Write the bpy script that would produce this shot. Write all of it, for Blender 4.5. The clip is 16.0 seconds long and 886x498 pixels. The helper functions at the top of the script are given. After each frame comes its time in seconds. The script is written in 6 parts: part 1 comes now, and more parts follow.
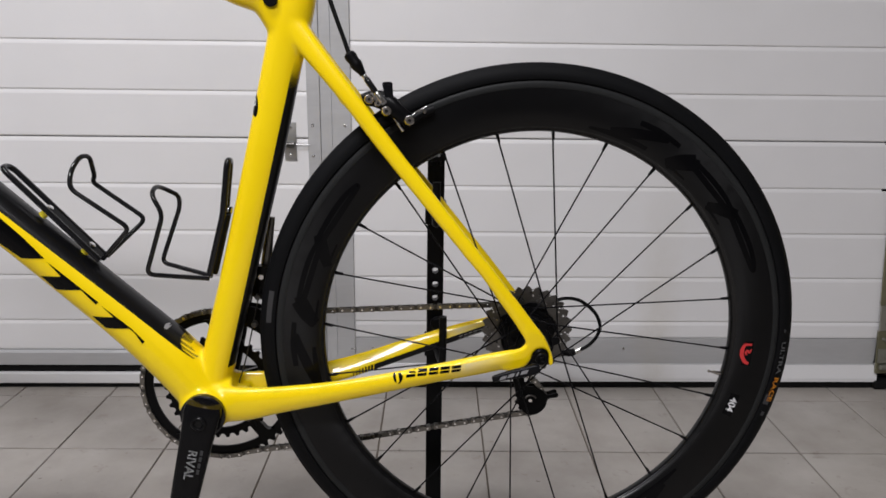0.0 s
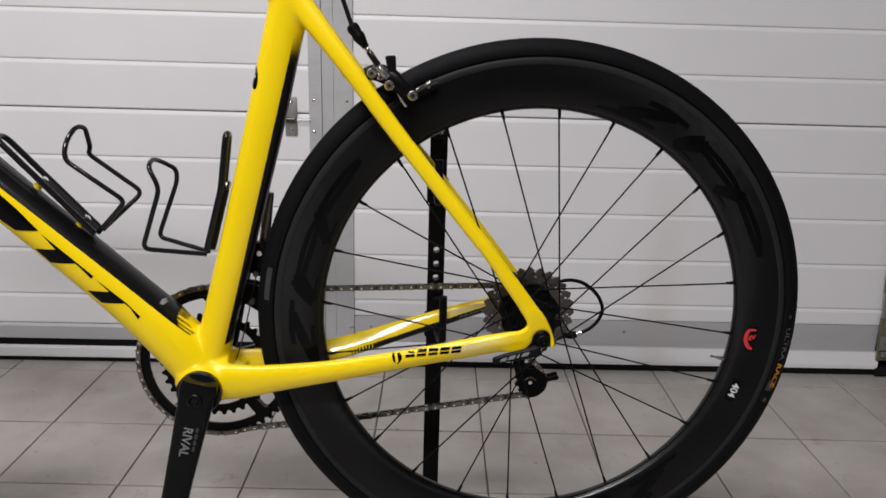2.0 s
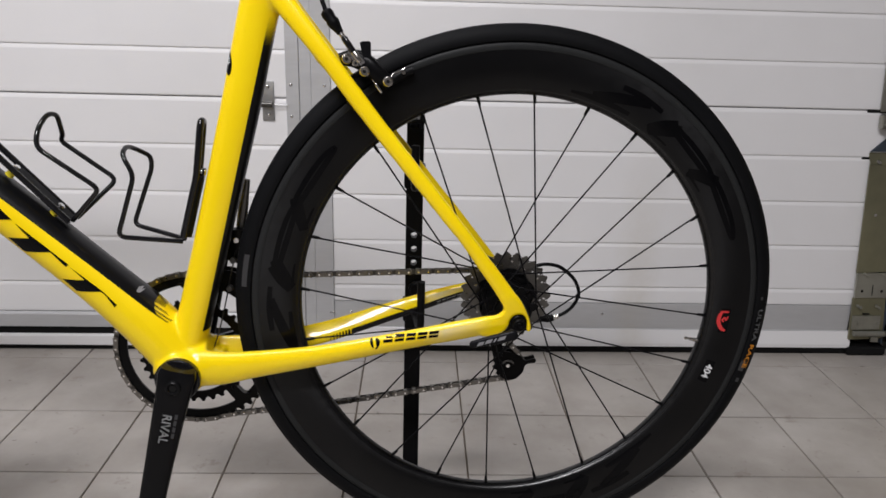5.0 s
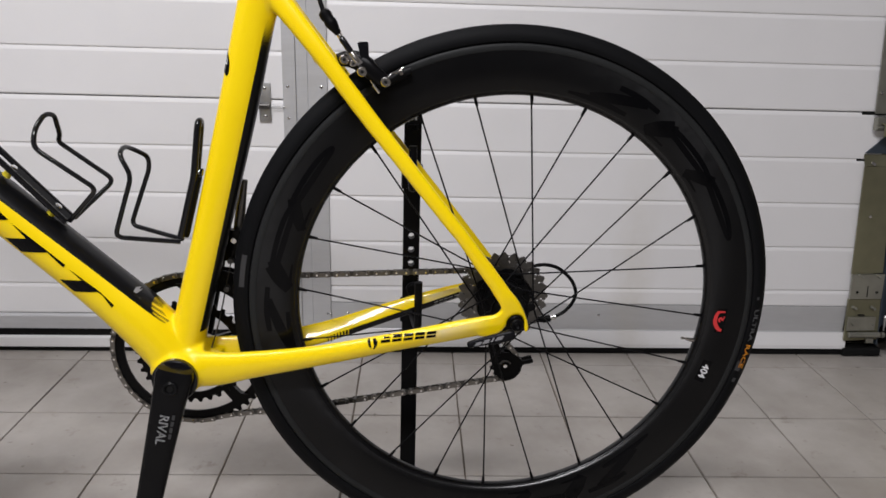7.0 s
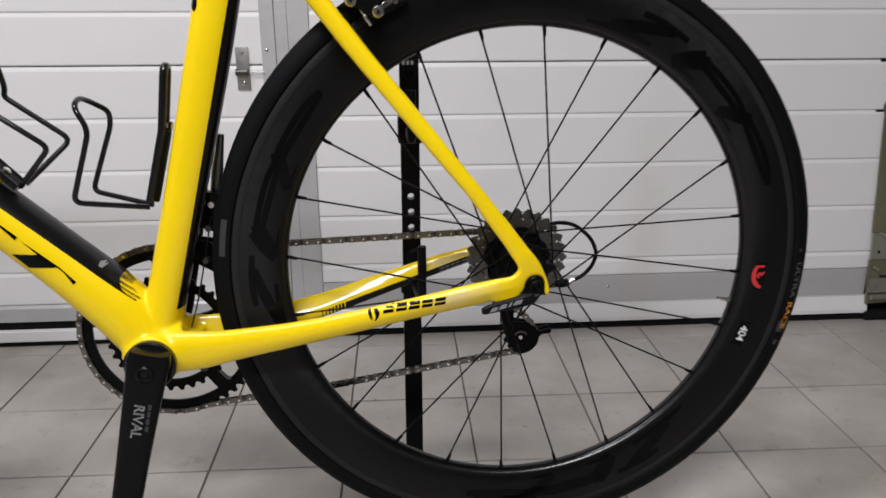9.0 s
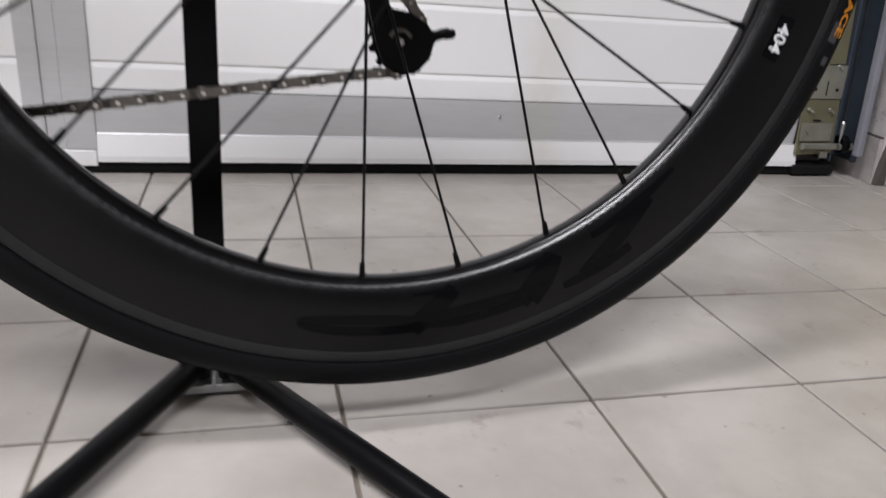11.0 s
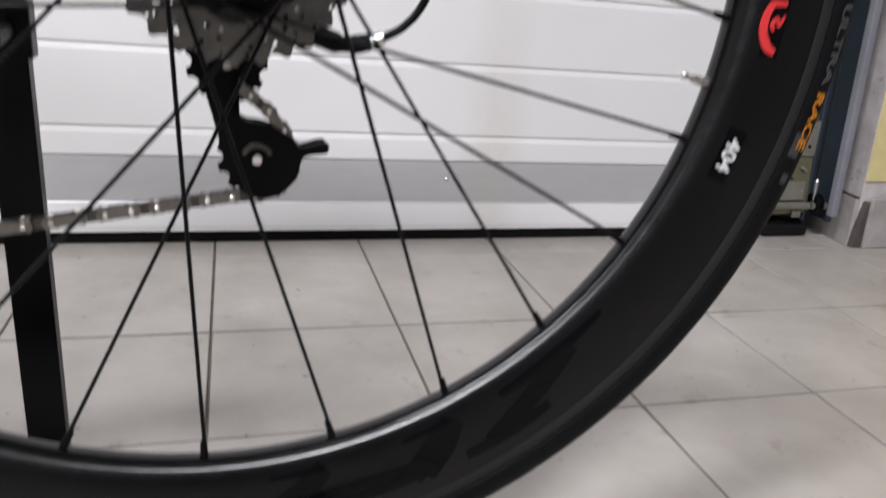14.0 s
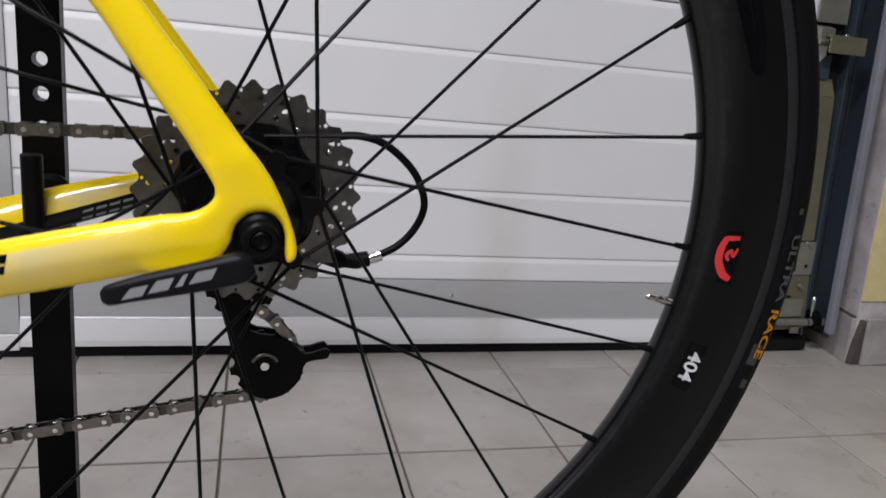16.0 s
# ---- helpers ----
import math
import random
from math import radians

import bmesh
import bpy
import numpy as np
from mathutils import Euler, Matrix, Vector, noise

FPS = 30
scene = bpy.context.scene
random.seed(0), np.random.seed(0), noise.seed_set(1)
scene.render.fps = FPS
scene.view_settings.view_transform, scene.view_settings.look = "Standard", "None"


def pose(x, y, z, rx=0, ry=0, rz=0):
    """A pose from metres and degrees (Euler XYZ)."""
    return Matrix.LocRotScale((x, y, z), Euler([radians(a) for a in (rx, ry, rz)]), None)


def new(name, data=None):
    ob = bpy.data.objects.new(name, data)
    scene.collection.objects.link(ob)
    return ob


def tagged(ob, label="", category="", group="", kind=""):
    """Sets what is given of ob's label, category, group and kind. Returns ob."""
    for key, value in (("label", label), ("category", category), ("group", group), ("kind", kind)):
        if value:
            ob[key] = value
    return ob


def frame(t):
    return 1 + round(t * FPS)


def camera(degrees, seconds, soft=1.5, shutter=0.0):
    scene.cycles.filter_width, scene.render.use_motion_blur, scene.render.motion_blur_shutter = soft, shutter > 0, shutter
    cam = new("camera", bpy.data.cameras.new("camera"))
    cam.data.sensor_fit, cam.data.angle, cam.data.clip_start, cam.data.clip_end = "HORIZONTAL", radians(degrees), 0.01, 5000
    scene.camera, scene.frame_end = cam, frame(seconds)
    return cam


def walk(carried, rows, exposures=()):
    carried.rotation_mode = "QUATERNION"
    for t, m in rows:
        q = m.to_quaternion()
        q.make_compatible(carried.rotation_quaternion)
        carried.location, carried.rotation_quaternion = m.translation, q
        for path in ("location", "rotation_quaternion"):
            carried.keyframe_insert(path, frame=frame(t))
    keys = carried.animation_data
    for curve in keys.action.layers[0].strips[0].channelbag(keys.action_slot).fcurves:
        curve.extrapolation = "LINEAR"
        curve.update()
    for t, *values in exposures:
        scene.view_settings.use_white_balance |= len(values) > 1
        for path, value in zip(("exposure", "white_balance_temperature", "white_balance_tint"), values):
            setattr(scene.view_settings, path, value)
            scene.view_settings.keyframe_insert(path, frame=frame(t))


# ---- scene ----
cam = camera(61.92, 16.0, 1.6, 0.6)
# seconds, eye x y z, yaw (to the left), pitch (up), roll
PATH = [
    (0.0, -0.1615, -0.8624, 0.7133, -3.36, -14.54, 0.71),
    (0.5, -0.1617, -0.8597, 0.7192, -3.10, -15.12, 0.76),
    (1.0, -0.1629, -0.8589, 0.7161, -2.97, -15.11, 0.92),
    (1.5, -0.1628, -0.8554, 0.7141, -3.10, -15.40, 1.16),
    (2.0, -0.1623, -0.8475, 0.7088, -3.38, -16.13, 1.67),
    (2.5, -0.1606, -0.8403, 0.7056, -3.69, -17.03, 1.76),
    (3.0, -0.1586, -0.8444, 0.7088, -4.14, -17.60, 1.61),
    (3.5, -0.1569, -0.8492, 0.7118, -4.39, -17.58, 1.72),
    (4.0, -0.1551, -0.8499, 0.7134, -4.56, -17.49, 1.59),
    (6.5, -0.1587, -0.8543, 0.7119, -5.21, -17.34, 1.86),
    (7.0, -0.1583, -0.8537, 0.7106, -5.18, -17.18, 1.72),
    (7.5, -0.1591, -0.8547, 0.7125, -5.30, -17.51, 2.04),
    (8.0, -0.1603, -0.8510, 0.7129, -5.36, -17.65, 2.25),
    (8.5, -0.1669, -0.8239, 0.6935, -5.87, -18.17, 1.98),
    (9.0, -0.1700, -0.7653, 0.6458, -6.16, -17.91, -0.11),
    (9.5, -0.1857, -0.6863, 0.6101, -7.40, -18.71, 1.62),
    (10.0, -0.1855, -0.5958, 0.5110, -11.60, -21.43, 0.92),
    (10.2, -0.1700, -0.5559, 0.4633, -14.24, -21.90, 0.76),
    (12.3, -0.0762, -0.3543, 0.2355, -21.49, -20.60, 7.38),
    (12.5, -0.0712, -0.3412, 0.2369, -21.85, -21.22, 7.32),
    (13.0, -0.0642, -0.3381, 0.2566, -21.63, -21.00, 6.85),
    (13.5, -0.0445, -0.3454, 0.2918, -20.43, -21.12, 6.17),
    (14.0, -0.0195, -0.3490, 0.3629, -19.69, -19.84, 5.25),
    (14.5, -0.0143, -0.3542, 0.4119, -17.65, -18.38, 4.27),
    (15.0, -0.0104, -0.3563, 0.4396, -16.72, -16.53, 4.20),
    (15.4, -0.0170, -0.3666, 0.4585, -17.59, -15.30, 5.35),
    (15.5, -0.0187, -0.3692, 0.4491, -17.87, -14.17, 5.64),
    (15.6, -0.0185, -0.3691, 0.4430, -17.88, -13.76, 5.70),
    (15.8, -0.0181, -0.3688, 0.4450, -17.97, -14.09, 5.83),
    (15.9, -0.0179, -0.3686, 0.4546, -17.86, -14.93, 5.89),
    (16.0, -0.0177, -0.3685, 0.4601, -17.90, -15.41, 5.95),
    (16.1, -0.0085, -0.3684, 0.4735, -17.40, -16.50, 6.00),
]
walk(cam, [(t, pose(x, y, z, 90 + pitch, 0, yaw) @ pose(0, 0, 0, 0, 0, roll)) for t, x, y, z, yaw, pitch, roll in PATH],
     [(0.0, -0.13, 6470, 10), (3.0, -0.14, 6500, 10), (4.0, -0.06, 6500, 10), (8.5, -0.02, 6480, 10), (9.5, 0.03, 6480, 10), (10.2, 0.18, 6450, 10), (12.3, 0.94, 6330, 10), (13.0, 0.90, 6350, 10),
      (13.5, 0.70, 6380, 10), (14.5, 0.53, 6300, 10), (15.0, 0.18, 6280, 10), (16.0, 0.11, 6250, 10)])

# ---- world and lamps: a closed garage with ceiling lamps ----
world = bpy.data.worlds.new("World")
scene.world = world
world.use_nodes = True
world.node_tree.nodes["Background"].inputs[0].default_value = (0.5, 0.5, 0.52, 1)
world.node_tree.nodes["Background"].inputs[1].default_value = 0.0


def ceiling_light(name, x, y, z, sx, sy, watts, colour):
    lamp = bpy.data.lights.new(name, "AREA")
    lamp.shape, lamp.size, lamp.size_y, lamp.energy, lamp.color = "RECTANGLE", sx, sy, watts, colour
    ob = new(name, lamp)
    ob.matrix_world = pose(x, y, z)
    return ob


ceiling_light("ceiling_tube_light", -0.55, -1.75, 2.44, 1.4, 0.35, 72, (0.985, 0.965, 1.0))
ceiling_light("ceiling_tube_light", -0.95, -0.45, 2.44, 1.0, 0.22, 34, (0.985, 0.965, 1.0))


# ---- materials ----
def nodes_of(name):
    m = bpy.data.materials.new(name)
    m.use_nodes = True
    nt = m.node_tree
    return m, nt, nt.nodes["Principled BSDF"]


def add(nt, kind, **values):
    n = nt.nodes.new(kind)
    for key, value in values.items():
        if key in n.inputs:
            n.inputs[key].default_value = value
        else:
            setattr(n, key, value)
    return n


def mathn(nt, op, a, b=None, c=None):
    n = nt.nodes.new("ShaderNodeMath")
    n.operation = op
    for i, v in enumerate((a, b, c)):
        if v is None:
            continue
        if isinstance(v, (int, float)):
            n.inputs[i].default_value = v
        else:
            nt.links.new(v, n.inputs[i])
    return n.outputs[0]


def mixc(nt, fac, a, b):
    n = nt.nodes.new("ShaderNodeMix")
    n.data_type = "RGBA"
    for i, v in ((0, fac), (6, a), (7, b)):
        if isinstance(v, (int, float)):
            n.inputs[i].default_value = v
        elif isinstance(v, tuple):
            n.inputs[i].default_value = (*v, 1)
        else:
            nt.links.new(v, n.inputs[i])
    return n.outputs[2]


def coords(nt, scale=(1, 1, 1)):
    tc = nt.nodes.new("ShaderNodeTexCoord")
    mp = nt.nodes.new("ShaderNodeMapping")
    mp.inputs["Scale"].default_value = scale
    nt.links.new(tc.outputs["Object"], mp.inputs["Vector"])
    return mp.outputs[0]


def noise_tex(nt, vec, scale, detail=4.0, rough=0.55):
    n = add(nt, "ShaderNodeTexNoise", Scale=scale, Detail=detail, Roughness=rough)
    nt.links.new(vec, n.inputs["Vector"])
    return n.outputs["Fac"]


def ramp(nt, fac, lo, hi, out_lo=0.0, out_hi=1.0):
    n = nt.nodes.new("ShaderNodeMapRange")
    for i, v in enumerate((lo, hi, out_lo, out_hi)):
        n.inputs[i + 1].default_value = v
    nt.links.new(fac, n.inputs[0])
    return n.outputs[0]


def bump(nt, bsdf, height, strength, distance):
    b = add(nt, "ShaderNodeBump", Strength=strength, Distance=distance)
    nt.links.new(height, b.inputs["Height"])
    nt.links.new(b.outputs[0], bsdf.inputs["Normal"])
    return b


def plain(name, colour, rough=0.5, metal=0.0, coat=0.0, vary=0.12, grain=60.0, bumps=0.0, stretch=(1, 1, 1), rough_vary=0.08):
    """A surface of one colour with wear and grain at two scales."""
    m, nt, b = nodes_of(name)
    v = coords(nt, stretch)
    fine, broad = noise_tex(nt, v, grain), noise_tex(nt, v, grain / 9, 2.0)
    both = mathn(nt, "ADD", mathn(nt, "MULTIPLY", fine, 0.5), mathn(nt, "MULTIPLY", broad, 0.5))
    lo, hi = tuple(c * (1 - vary) for c in colour), tuple(min(1, c * (1 + vary)) for c in colour)
    nt.links.new(mixc(nt, ramp(nt, both, 0.3, 0.7), lo, hi), b.inputs["Base Color"])
    nt.links.new(ramp(nt, both, 0.3, 0.7, max(0.02, rough - rough_vary), min(1, rough + rough_vary)), b.inputs["Roughness"])
    b.inputs["Metallic"].default_value = metal
    b.inputs["Coat Weight"].default_value = coat
    b.inputs["Coat Roughness"].default_value = 0.06
    if max(colour) < 0.02:
        b.inputs["Specular IOR Level"].default_value = 0.10
    if bumps:
        bump(nt, b, fine, 0.5, bumps)
    return m


def frame_paint():
    """Gloss yellow paint with black panels on the tubes, and a pale fade on the chainstays."""
    m, nt, b = nodes_of("gloss_yellow_frame_paint")
    tc = nt.nodes.new("ShaderNodeTexCoord")
    sep = nt.nodes.new("ShaderNodeSeparateXYZ")
    nt.links.new(tc.outputs["Object"], sep.inputs[0])
    X, Y, Z = sep.outputs
    AY = mathn(nt, "ABSOLUTE", Y)
    # halftone dots that end the black panels
    chk = add(nt, "ShaderNodeTexVoronoi", Scale=440.0, Randomness=0.0)
    flat = nt.nodes.new("ShaderNodeCombineXYZ")
    nt.links.new(mathn(nt, "MULTIPLY_ADD", X, 0.734, mathn(nt, "MULTIPLY", Z, -0.679)), flat.inputs[0])
    nt.links.new(mathn(nt, "MULTIPLY_ADD", X, 0.679, mathn(nt, "MULTIPLY", Z, 0.734)), flat.inputs[1])
    nt.links.new(flat.outputs[0], chk.inputs["Vector"])
    dots = chk.outputs["Distance"]
    # down tube: black above a line along it
    perp = mathn(nt, "MULTIPLY_ADD", X, 0.690, mathn(nt, "MULTIPLY", Z, 0.724))
    curve = mathn(nt, "MULTIPLY_ADD", mathn(nt, "MULTIPLY", Z, Z), 21.8, mathn(nt, "MULTIPLY_ADD", Z, -0.38, -0.4245))
    past = mathn(nt, "SUBTRACT", X, curve)
    on_down = mathn(nt, "MULTIPLY", mathn(nt, "LESS_THAN", past, 0.0072), mathn(nt, "LESS_THAN", X, -0.39))
    full_down = mathn(nt, "MAXIMUM", mathn(nt, "LESS_THAN", X, -0.44), mathn(nt, "MULTIPLY", mathn(nt, "LESS_THAN", past, 0.0), mathn(nt, "LESS_THAN", X, -0.40)))
    dot_down = mathn(nt, "LESS_THAN", dots, mathn(nt, "MULTIPLY_ADD", past, -18.0, 0.45))
    upper = mathn(nt, "MULTIPLY", mathn(nt, "GREATER_THAN", perp, mathn(nt, "MULTIPLY_ADD", X, 0.05, -0.2751)), mathn(nt, "GREATER_THAN", Z, -0.0170))
    low_enough = mathn(nt, "LESS_THAN", mathn(nt, "ADD", Z, mathn(nt, "MULTIPLY", X, 1.0)), -0.30)
    black1 = mathn(nt, "MULTIPLY", mathn(nt, "MULTIPLY", upper, low_enough), mathn(nt, "MAXIMUM", full_down, mathn(nt, "MULTIPLY", on_down, dot_down)))
    # seat tube: black rear face
    back = mathn(nt, "SUBTRACT", X, mathn(nt, "MULTIPLY_ADD", Z, 0.252, -0.3783))
    is_back = mathn(nt, "GREATER_THAN", back, 0.0142)
    solid = mathn(nt, "LESS_THAN", Z, 0.285)
    dotted = mathn(nt, "MULTIPLY", mathn(nt, "LESS_THAN", Z, 0.333), mathn(nt, "LESS_THAN", dots, mathn(nt, "MULTIPLY_ADD", Z, -18.0, 6.1)))
    span = mathn(nt, "MULTIPLY", mathn(nt, "GREATER_THAN", Z, -0.03), mathn(nt, "LESS_THAN", back, 0.035))
    black2 = mathn(nt, "MULTIPLY", mathn(nt, "MULTIPLY", is_back, span), mathn(nt, "MAXIMUM", solid, dotted))
    # chainstays: a black lower panel on the inner face
    line = mathn(nt, "SUBTRACT", Z, mathn(nt, "MULTIPLY_ADD", X, 0.24, 0.0051))
    far_line = mathn(nt, "SUBTRACT", Z, mathn(nt, "MULTIPLY_ADD", X, 0.305, 0.0186))
    inner = mathn(nt, "LESS_THAN", AY, mathn(nt, "MULTIPLY_ADD", X, 0.10, 0.0900))
    rear = mathn(nt, "MULTIPLY", mathn(nt, "GREATER_THAN", X, -0.197), mathn(nt, "LESS_THAN", X, -0.03))
    black3 = mathn(nt, "MULTIPLY", mathn(nt, "MULTIPLY", inner, rear), mathn(nt, "MULTIPLY", mathn(nt, "LESS_THAN", far_line, -0.0087), mathn(nt, "GREATER_THAN", Y, 0.0)))
    black = mathn(nt, "MAXIMUM", black1, mathn(nt, "MAXIMUM", black2, black3))
    # pale fade on the outer lower half of the chainstays
    fade = mathn(nt, "MULTIPLY", ramp(nt, X, -0.110, -0.085), ramp(nt, X, -0.030, -0.085))
    fade = mathn(nt, "MULTIPLY", fade, mathn(nt, "MULTIPLY", ramp(nt, line, 0.0080, 0.0068), ramp(nt, line, -0.0120, 0.0040)))
    fade = mathn(nt, "MULTIPLY", fade, mathn(nt, "GREATER_THAN", AY, 0.05))
    fade = mathn(nt, "MULTIPLY", fade, mathn(nt, "LESS_THAN", Z, 0.02))
    v = coords(nt)
    tint = ramp(nt, noise_tex(nt, v, 14.0, 3.0), 0.3, 0.7)
    yellow = mixc(nt, tint, (0.89, 0.635, 0.002), (0.92, 0.67, 0.003))
    col = mixc(nt, mathn(nt, "MULTIPLY", fade, 0.7), yellow, (0.56, 0.50, 0.36))
    col = mixc(nt, black, col, (0.004, 0.004, 0.0045))
    nt.links.new(col, b.inputs["Base Color"])
    nt.links.new(ramp(nt, noise_tex(nt, v, 90.0), 0.3, 0.7, 0.3, 0.4), b.inputs["Roughness"])
    nt.links.new(mathn(nt, "MULTIPLY_ADD", black, -0.45, 0.75), b.inputs["Coat Weight"])
    nt.links.new(mathn(nt, "MULTIPLY_ADD", black, -0.02, 0.12), b.inputs["Specular IOR Level"])
    b.inputs["Coat Roughness"].default_value = 0.07
    bump(nt, b, noise_tex(nt, v, 35.0, 2.0), 0.02, 0.002)
    return m


def rim_carbon():
    """Satin black carbon with rings of small moulded dimples, deepest near the inner edge."""
    m, nt, b = nodes_of("satin_carbon_rim")
    v = coords(nt)
    sep = nt.nodes.new("ShaderNodeSeparateXYZ")
    nt.links.new(v, sep.inputs[0])
    X, Y, Z = sep.outputs
    around = mathn(nt, "ARCTAN2", Z, X)
    rad = mathn(nt, "SQRT", mathn(nt, "ADD", mathn(nt, "MULTIPLY", X, X), mathn(nt, "MULTIPLY", Z, Z)))
    grid = nt.nodes.new("ShaderNodeCombineXYZ")
    nt.links.new(mathn(nt, "MULTIPLY", around, 38.2), grid.inputs[0])
    nt.links.new(mathn(nt, "MULTIPLY_ADD", rad, 170.0, -0.295), grid.inputs[1])
    cells = add(nt, "ShaderNodeTexVoronoi", Scale=1.0, Randomness=0.15)
    nt.links.new(grid.outputs[0], cells.inputs["Vector"])
    pit = ramp(nt, cells.outputs["Distance"], 0.12, 0.38)
    inner = ramp(nt, rad, 0.270, 0.265, 0.10, 1.0)
    pit = mathn(nt, "MULTIPLY", pit, mathn(nt, "MULTIPLY", inner, ramp(nt, rad, 0.2600, 0.2615)))
    broad = noise_tex(nt, v, 9.0, 3.0)
    col = mixc(nt, ramp(nt, broad, 0.3, 0.7), (0.0018, 0.0018, 0.0022), (0.0036, 0.0036, 0.0040))
    nt.links.new(col, b.inputs["Base Color"])
    nose = ramp(nt, rad, 0.2625, 0.2595)
    satin = ramp(nt, noise_tex(nt, v, 120.0), 0.3, 0.7, 0.35, 0.47)
    nt.links.new(mathn(nt, "MULTIPLY", satin, mathn(nt, "MULTIPLY_ADD", nose, -0.45, 1.0)), b.inputs["Roughness"])
    nt.links.new(mathn(nt, "MULTIPLY_ADD", nose, 0.14, 0.26), b.inputs["Specular IOR Level"])
    # the lay of the fibres stretches the sheen
    b.inputs["Anisotropic"].default_value = 0.75
    lay = nt.nodes.new("ShaderNodeTangent")
    lay.direction_type, lay.axis = "RADIAL", "Y"
    nt.links.new(lay.outputs[0], b.inputs["Tangent"])
    fleck = noise_tex(nt, v, 420.0, 3.0)
    bump(nt, b, mathn(nt, "ADD", pit, mathn(nt, "MULTIPLY", fleck, 0.25)), 0.2, 0.0005)
    return m


def rust_run(nt, b, strength):
    """A faint brown run that has dripped down the door leaf, laid over the colour."""
    base = b.inputs["Base Color"].links[0].from_socket
    geo = nt.nodes.new("ShaderNodeNewGeometry")
    sep = nt.nodes.new("ShaderNodeSeparateXYZ")
    nt.links.new(geo.outputs["Position"], sep.inputs[0])
    X, _, Z = sep.outputs
    wobble = noise_tex(nt, geo.outputs["Position"], 14.0, 4.0)
    off = mathn(nt, "ABSOLUTE", mathn(nt, "ADD", mathn(nt, "SUBTRACT", X, 0.398), mathn(nt, "MULTIPLY_ADD", wobble, 0.05, -0.025)))
    run = mathn(nt, "MULTIPLY", ramp(nt, off, 0.055, 0.012), ramp(nt, Z, 0.50, 0.18))
    run = mathn(nt, "MULTIPLY", run, ramp(nt, noise_tex(nt, geo.outputs["Position"], 45.0, 5.0, 0.7), 0.25, 0.7, 0.45, 1.0))
    nt.links.new(mixc(nt, mathn(nt, "MULTIPLY", run, strength), base, (0.50, 0.45, 0.35)), b.inputs["Base Color"])


def door_white():
    m, nt, b = nodes_of("embossed_white_door_paint")
    v = coords(nt, (2.0, 30.0, 30.0))
    grain = noise_tex(nt, v, 26.0, 6.0, 0.65)
    pits = noise_tex(nt, coords(nt, (60, 60, 220)), 3.0, 2.0)
    stain = noise_tex(nt, coords(nt), 2.2, 3.0)
    col = mixc(nt, ramp(nt, stain, 0.35, 0.75), (0.80, 0.795, 0.80), (0.73, 0.725, 0.725))
    col = mixc(nt, mathn(nt, "MULTIPLY", ramp(nt, pits, 0.62, 0.75), 0.15), col, (0.5, 0.49, 0.46))
    nt.links.new(col, b.inputs["Base Color"])
    rust_run(nt, b, 0.30)
    b.inputs["Roughness"].default_value = 0.42
    bump(nt, b, grain, 0.35, 0.0008)
    return m


def floor_tile_glaze():
    m, nt, b = nodes_of("cream_glazed_floor_tile")
    v = coords(nt)
    info = nt.nodes.new("ShaderNodeObjectInfo")
    tone = ramp(nt, info.outputs["Random"], 0, 1, -0.05, 0.05)
    vec = nt.nodes.new("ShaderNodeVectorMath")
    vec.operation = "ADD"
    comb = nt.nodes.new("ShaderNodeCombineXYZ")
    nt.links.new(mathn(nt, "MULTIPLY", info.outputs["Random"], 40.0), comb.inputs[0])
    nt.links.new(v, vec.inputs[0])
    nt.links.new(comb.outputs[0], vec.inputs[1])
    cloud = mathn(nt, "ADD", noise_tex(nt, vec.outputs[0], 9.0, 5.0), tone)
    col = mixc(nt, ramp(nt, cloud, 0.3, 0.72), (0.415, 0.39, 0.362), (0.325, 0.30, 0.272))
    tc = nt.nodes.new("ShaderNodeNewGeometry")
    dirt = ramp(nt, noise_tex(nt, tc.outputs["Position"], 2.6, 6.0, 0.66), 0.46, 0.70)
    col = mixc(nt, mathn(nt, "MULTIPLY", dirt, 0.55), col, (0.245, 0.215, 0.185))
    drift = ramp(nt, noise_tex(nt, tc.outputs["Position"], 7.5, 5.0, 0.6), 0.50, 0.68)
    col = mixc(nt, mathn(nt, "MULTIPLY", drift, 0.38), col, (0.255, 0.23, 0.205))
    smear = ramp(nt, noise_tex(nt, tc.outputs["Position"], 19.0, 6.0, 0.72), 0.60, 0.68)
    col = mixc(nt, mathn(nt, "MULTIPLY", smear, 0.45), col, (0.19, 0.155, 0.125))
    pale = ramp(nt, noise_tex(nt, tc.outputs["Position"], 5.2, 4.0, 0.6), 0.56, 0.72)
    col = mixc(nt, mathn(nt, "MULTIPLY", pale, 0.35), col, (0.50, 0.475, 0.445))
    speck = ramp(nt, noise_tex(nt, vec.outputs[0], 70.0, 2.0), 0.715, 0.74)
    col = mixc(nt, mathn(nt, "MULTIPLY", speck, 0.6), col, (0.12, 0.10, 0.08))
    nt.links.new(col, b.inputs["Base Color"])
    nt.links.new(ramp(nt, cloud, 0.3, 0.7, 0.30, 0.44), b.inputs["Roughness"])
    bump(nt, b, noise_tex(nt, vec.outputs[0], 30.0), 0.15, 0.001)
    return m


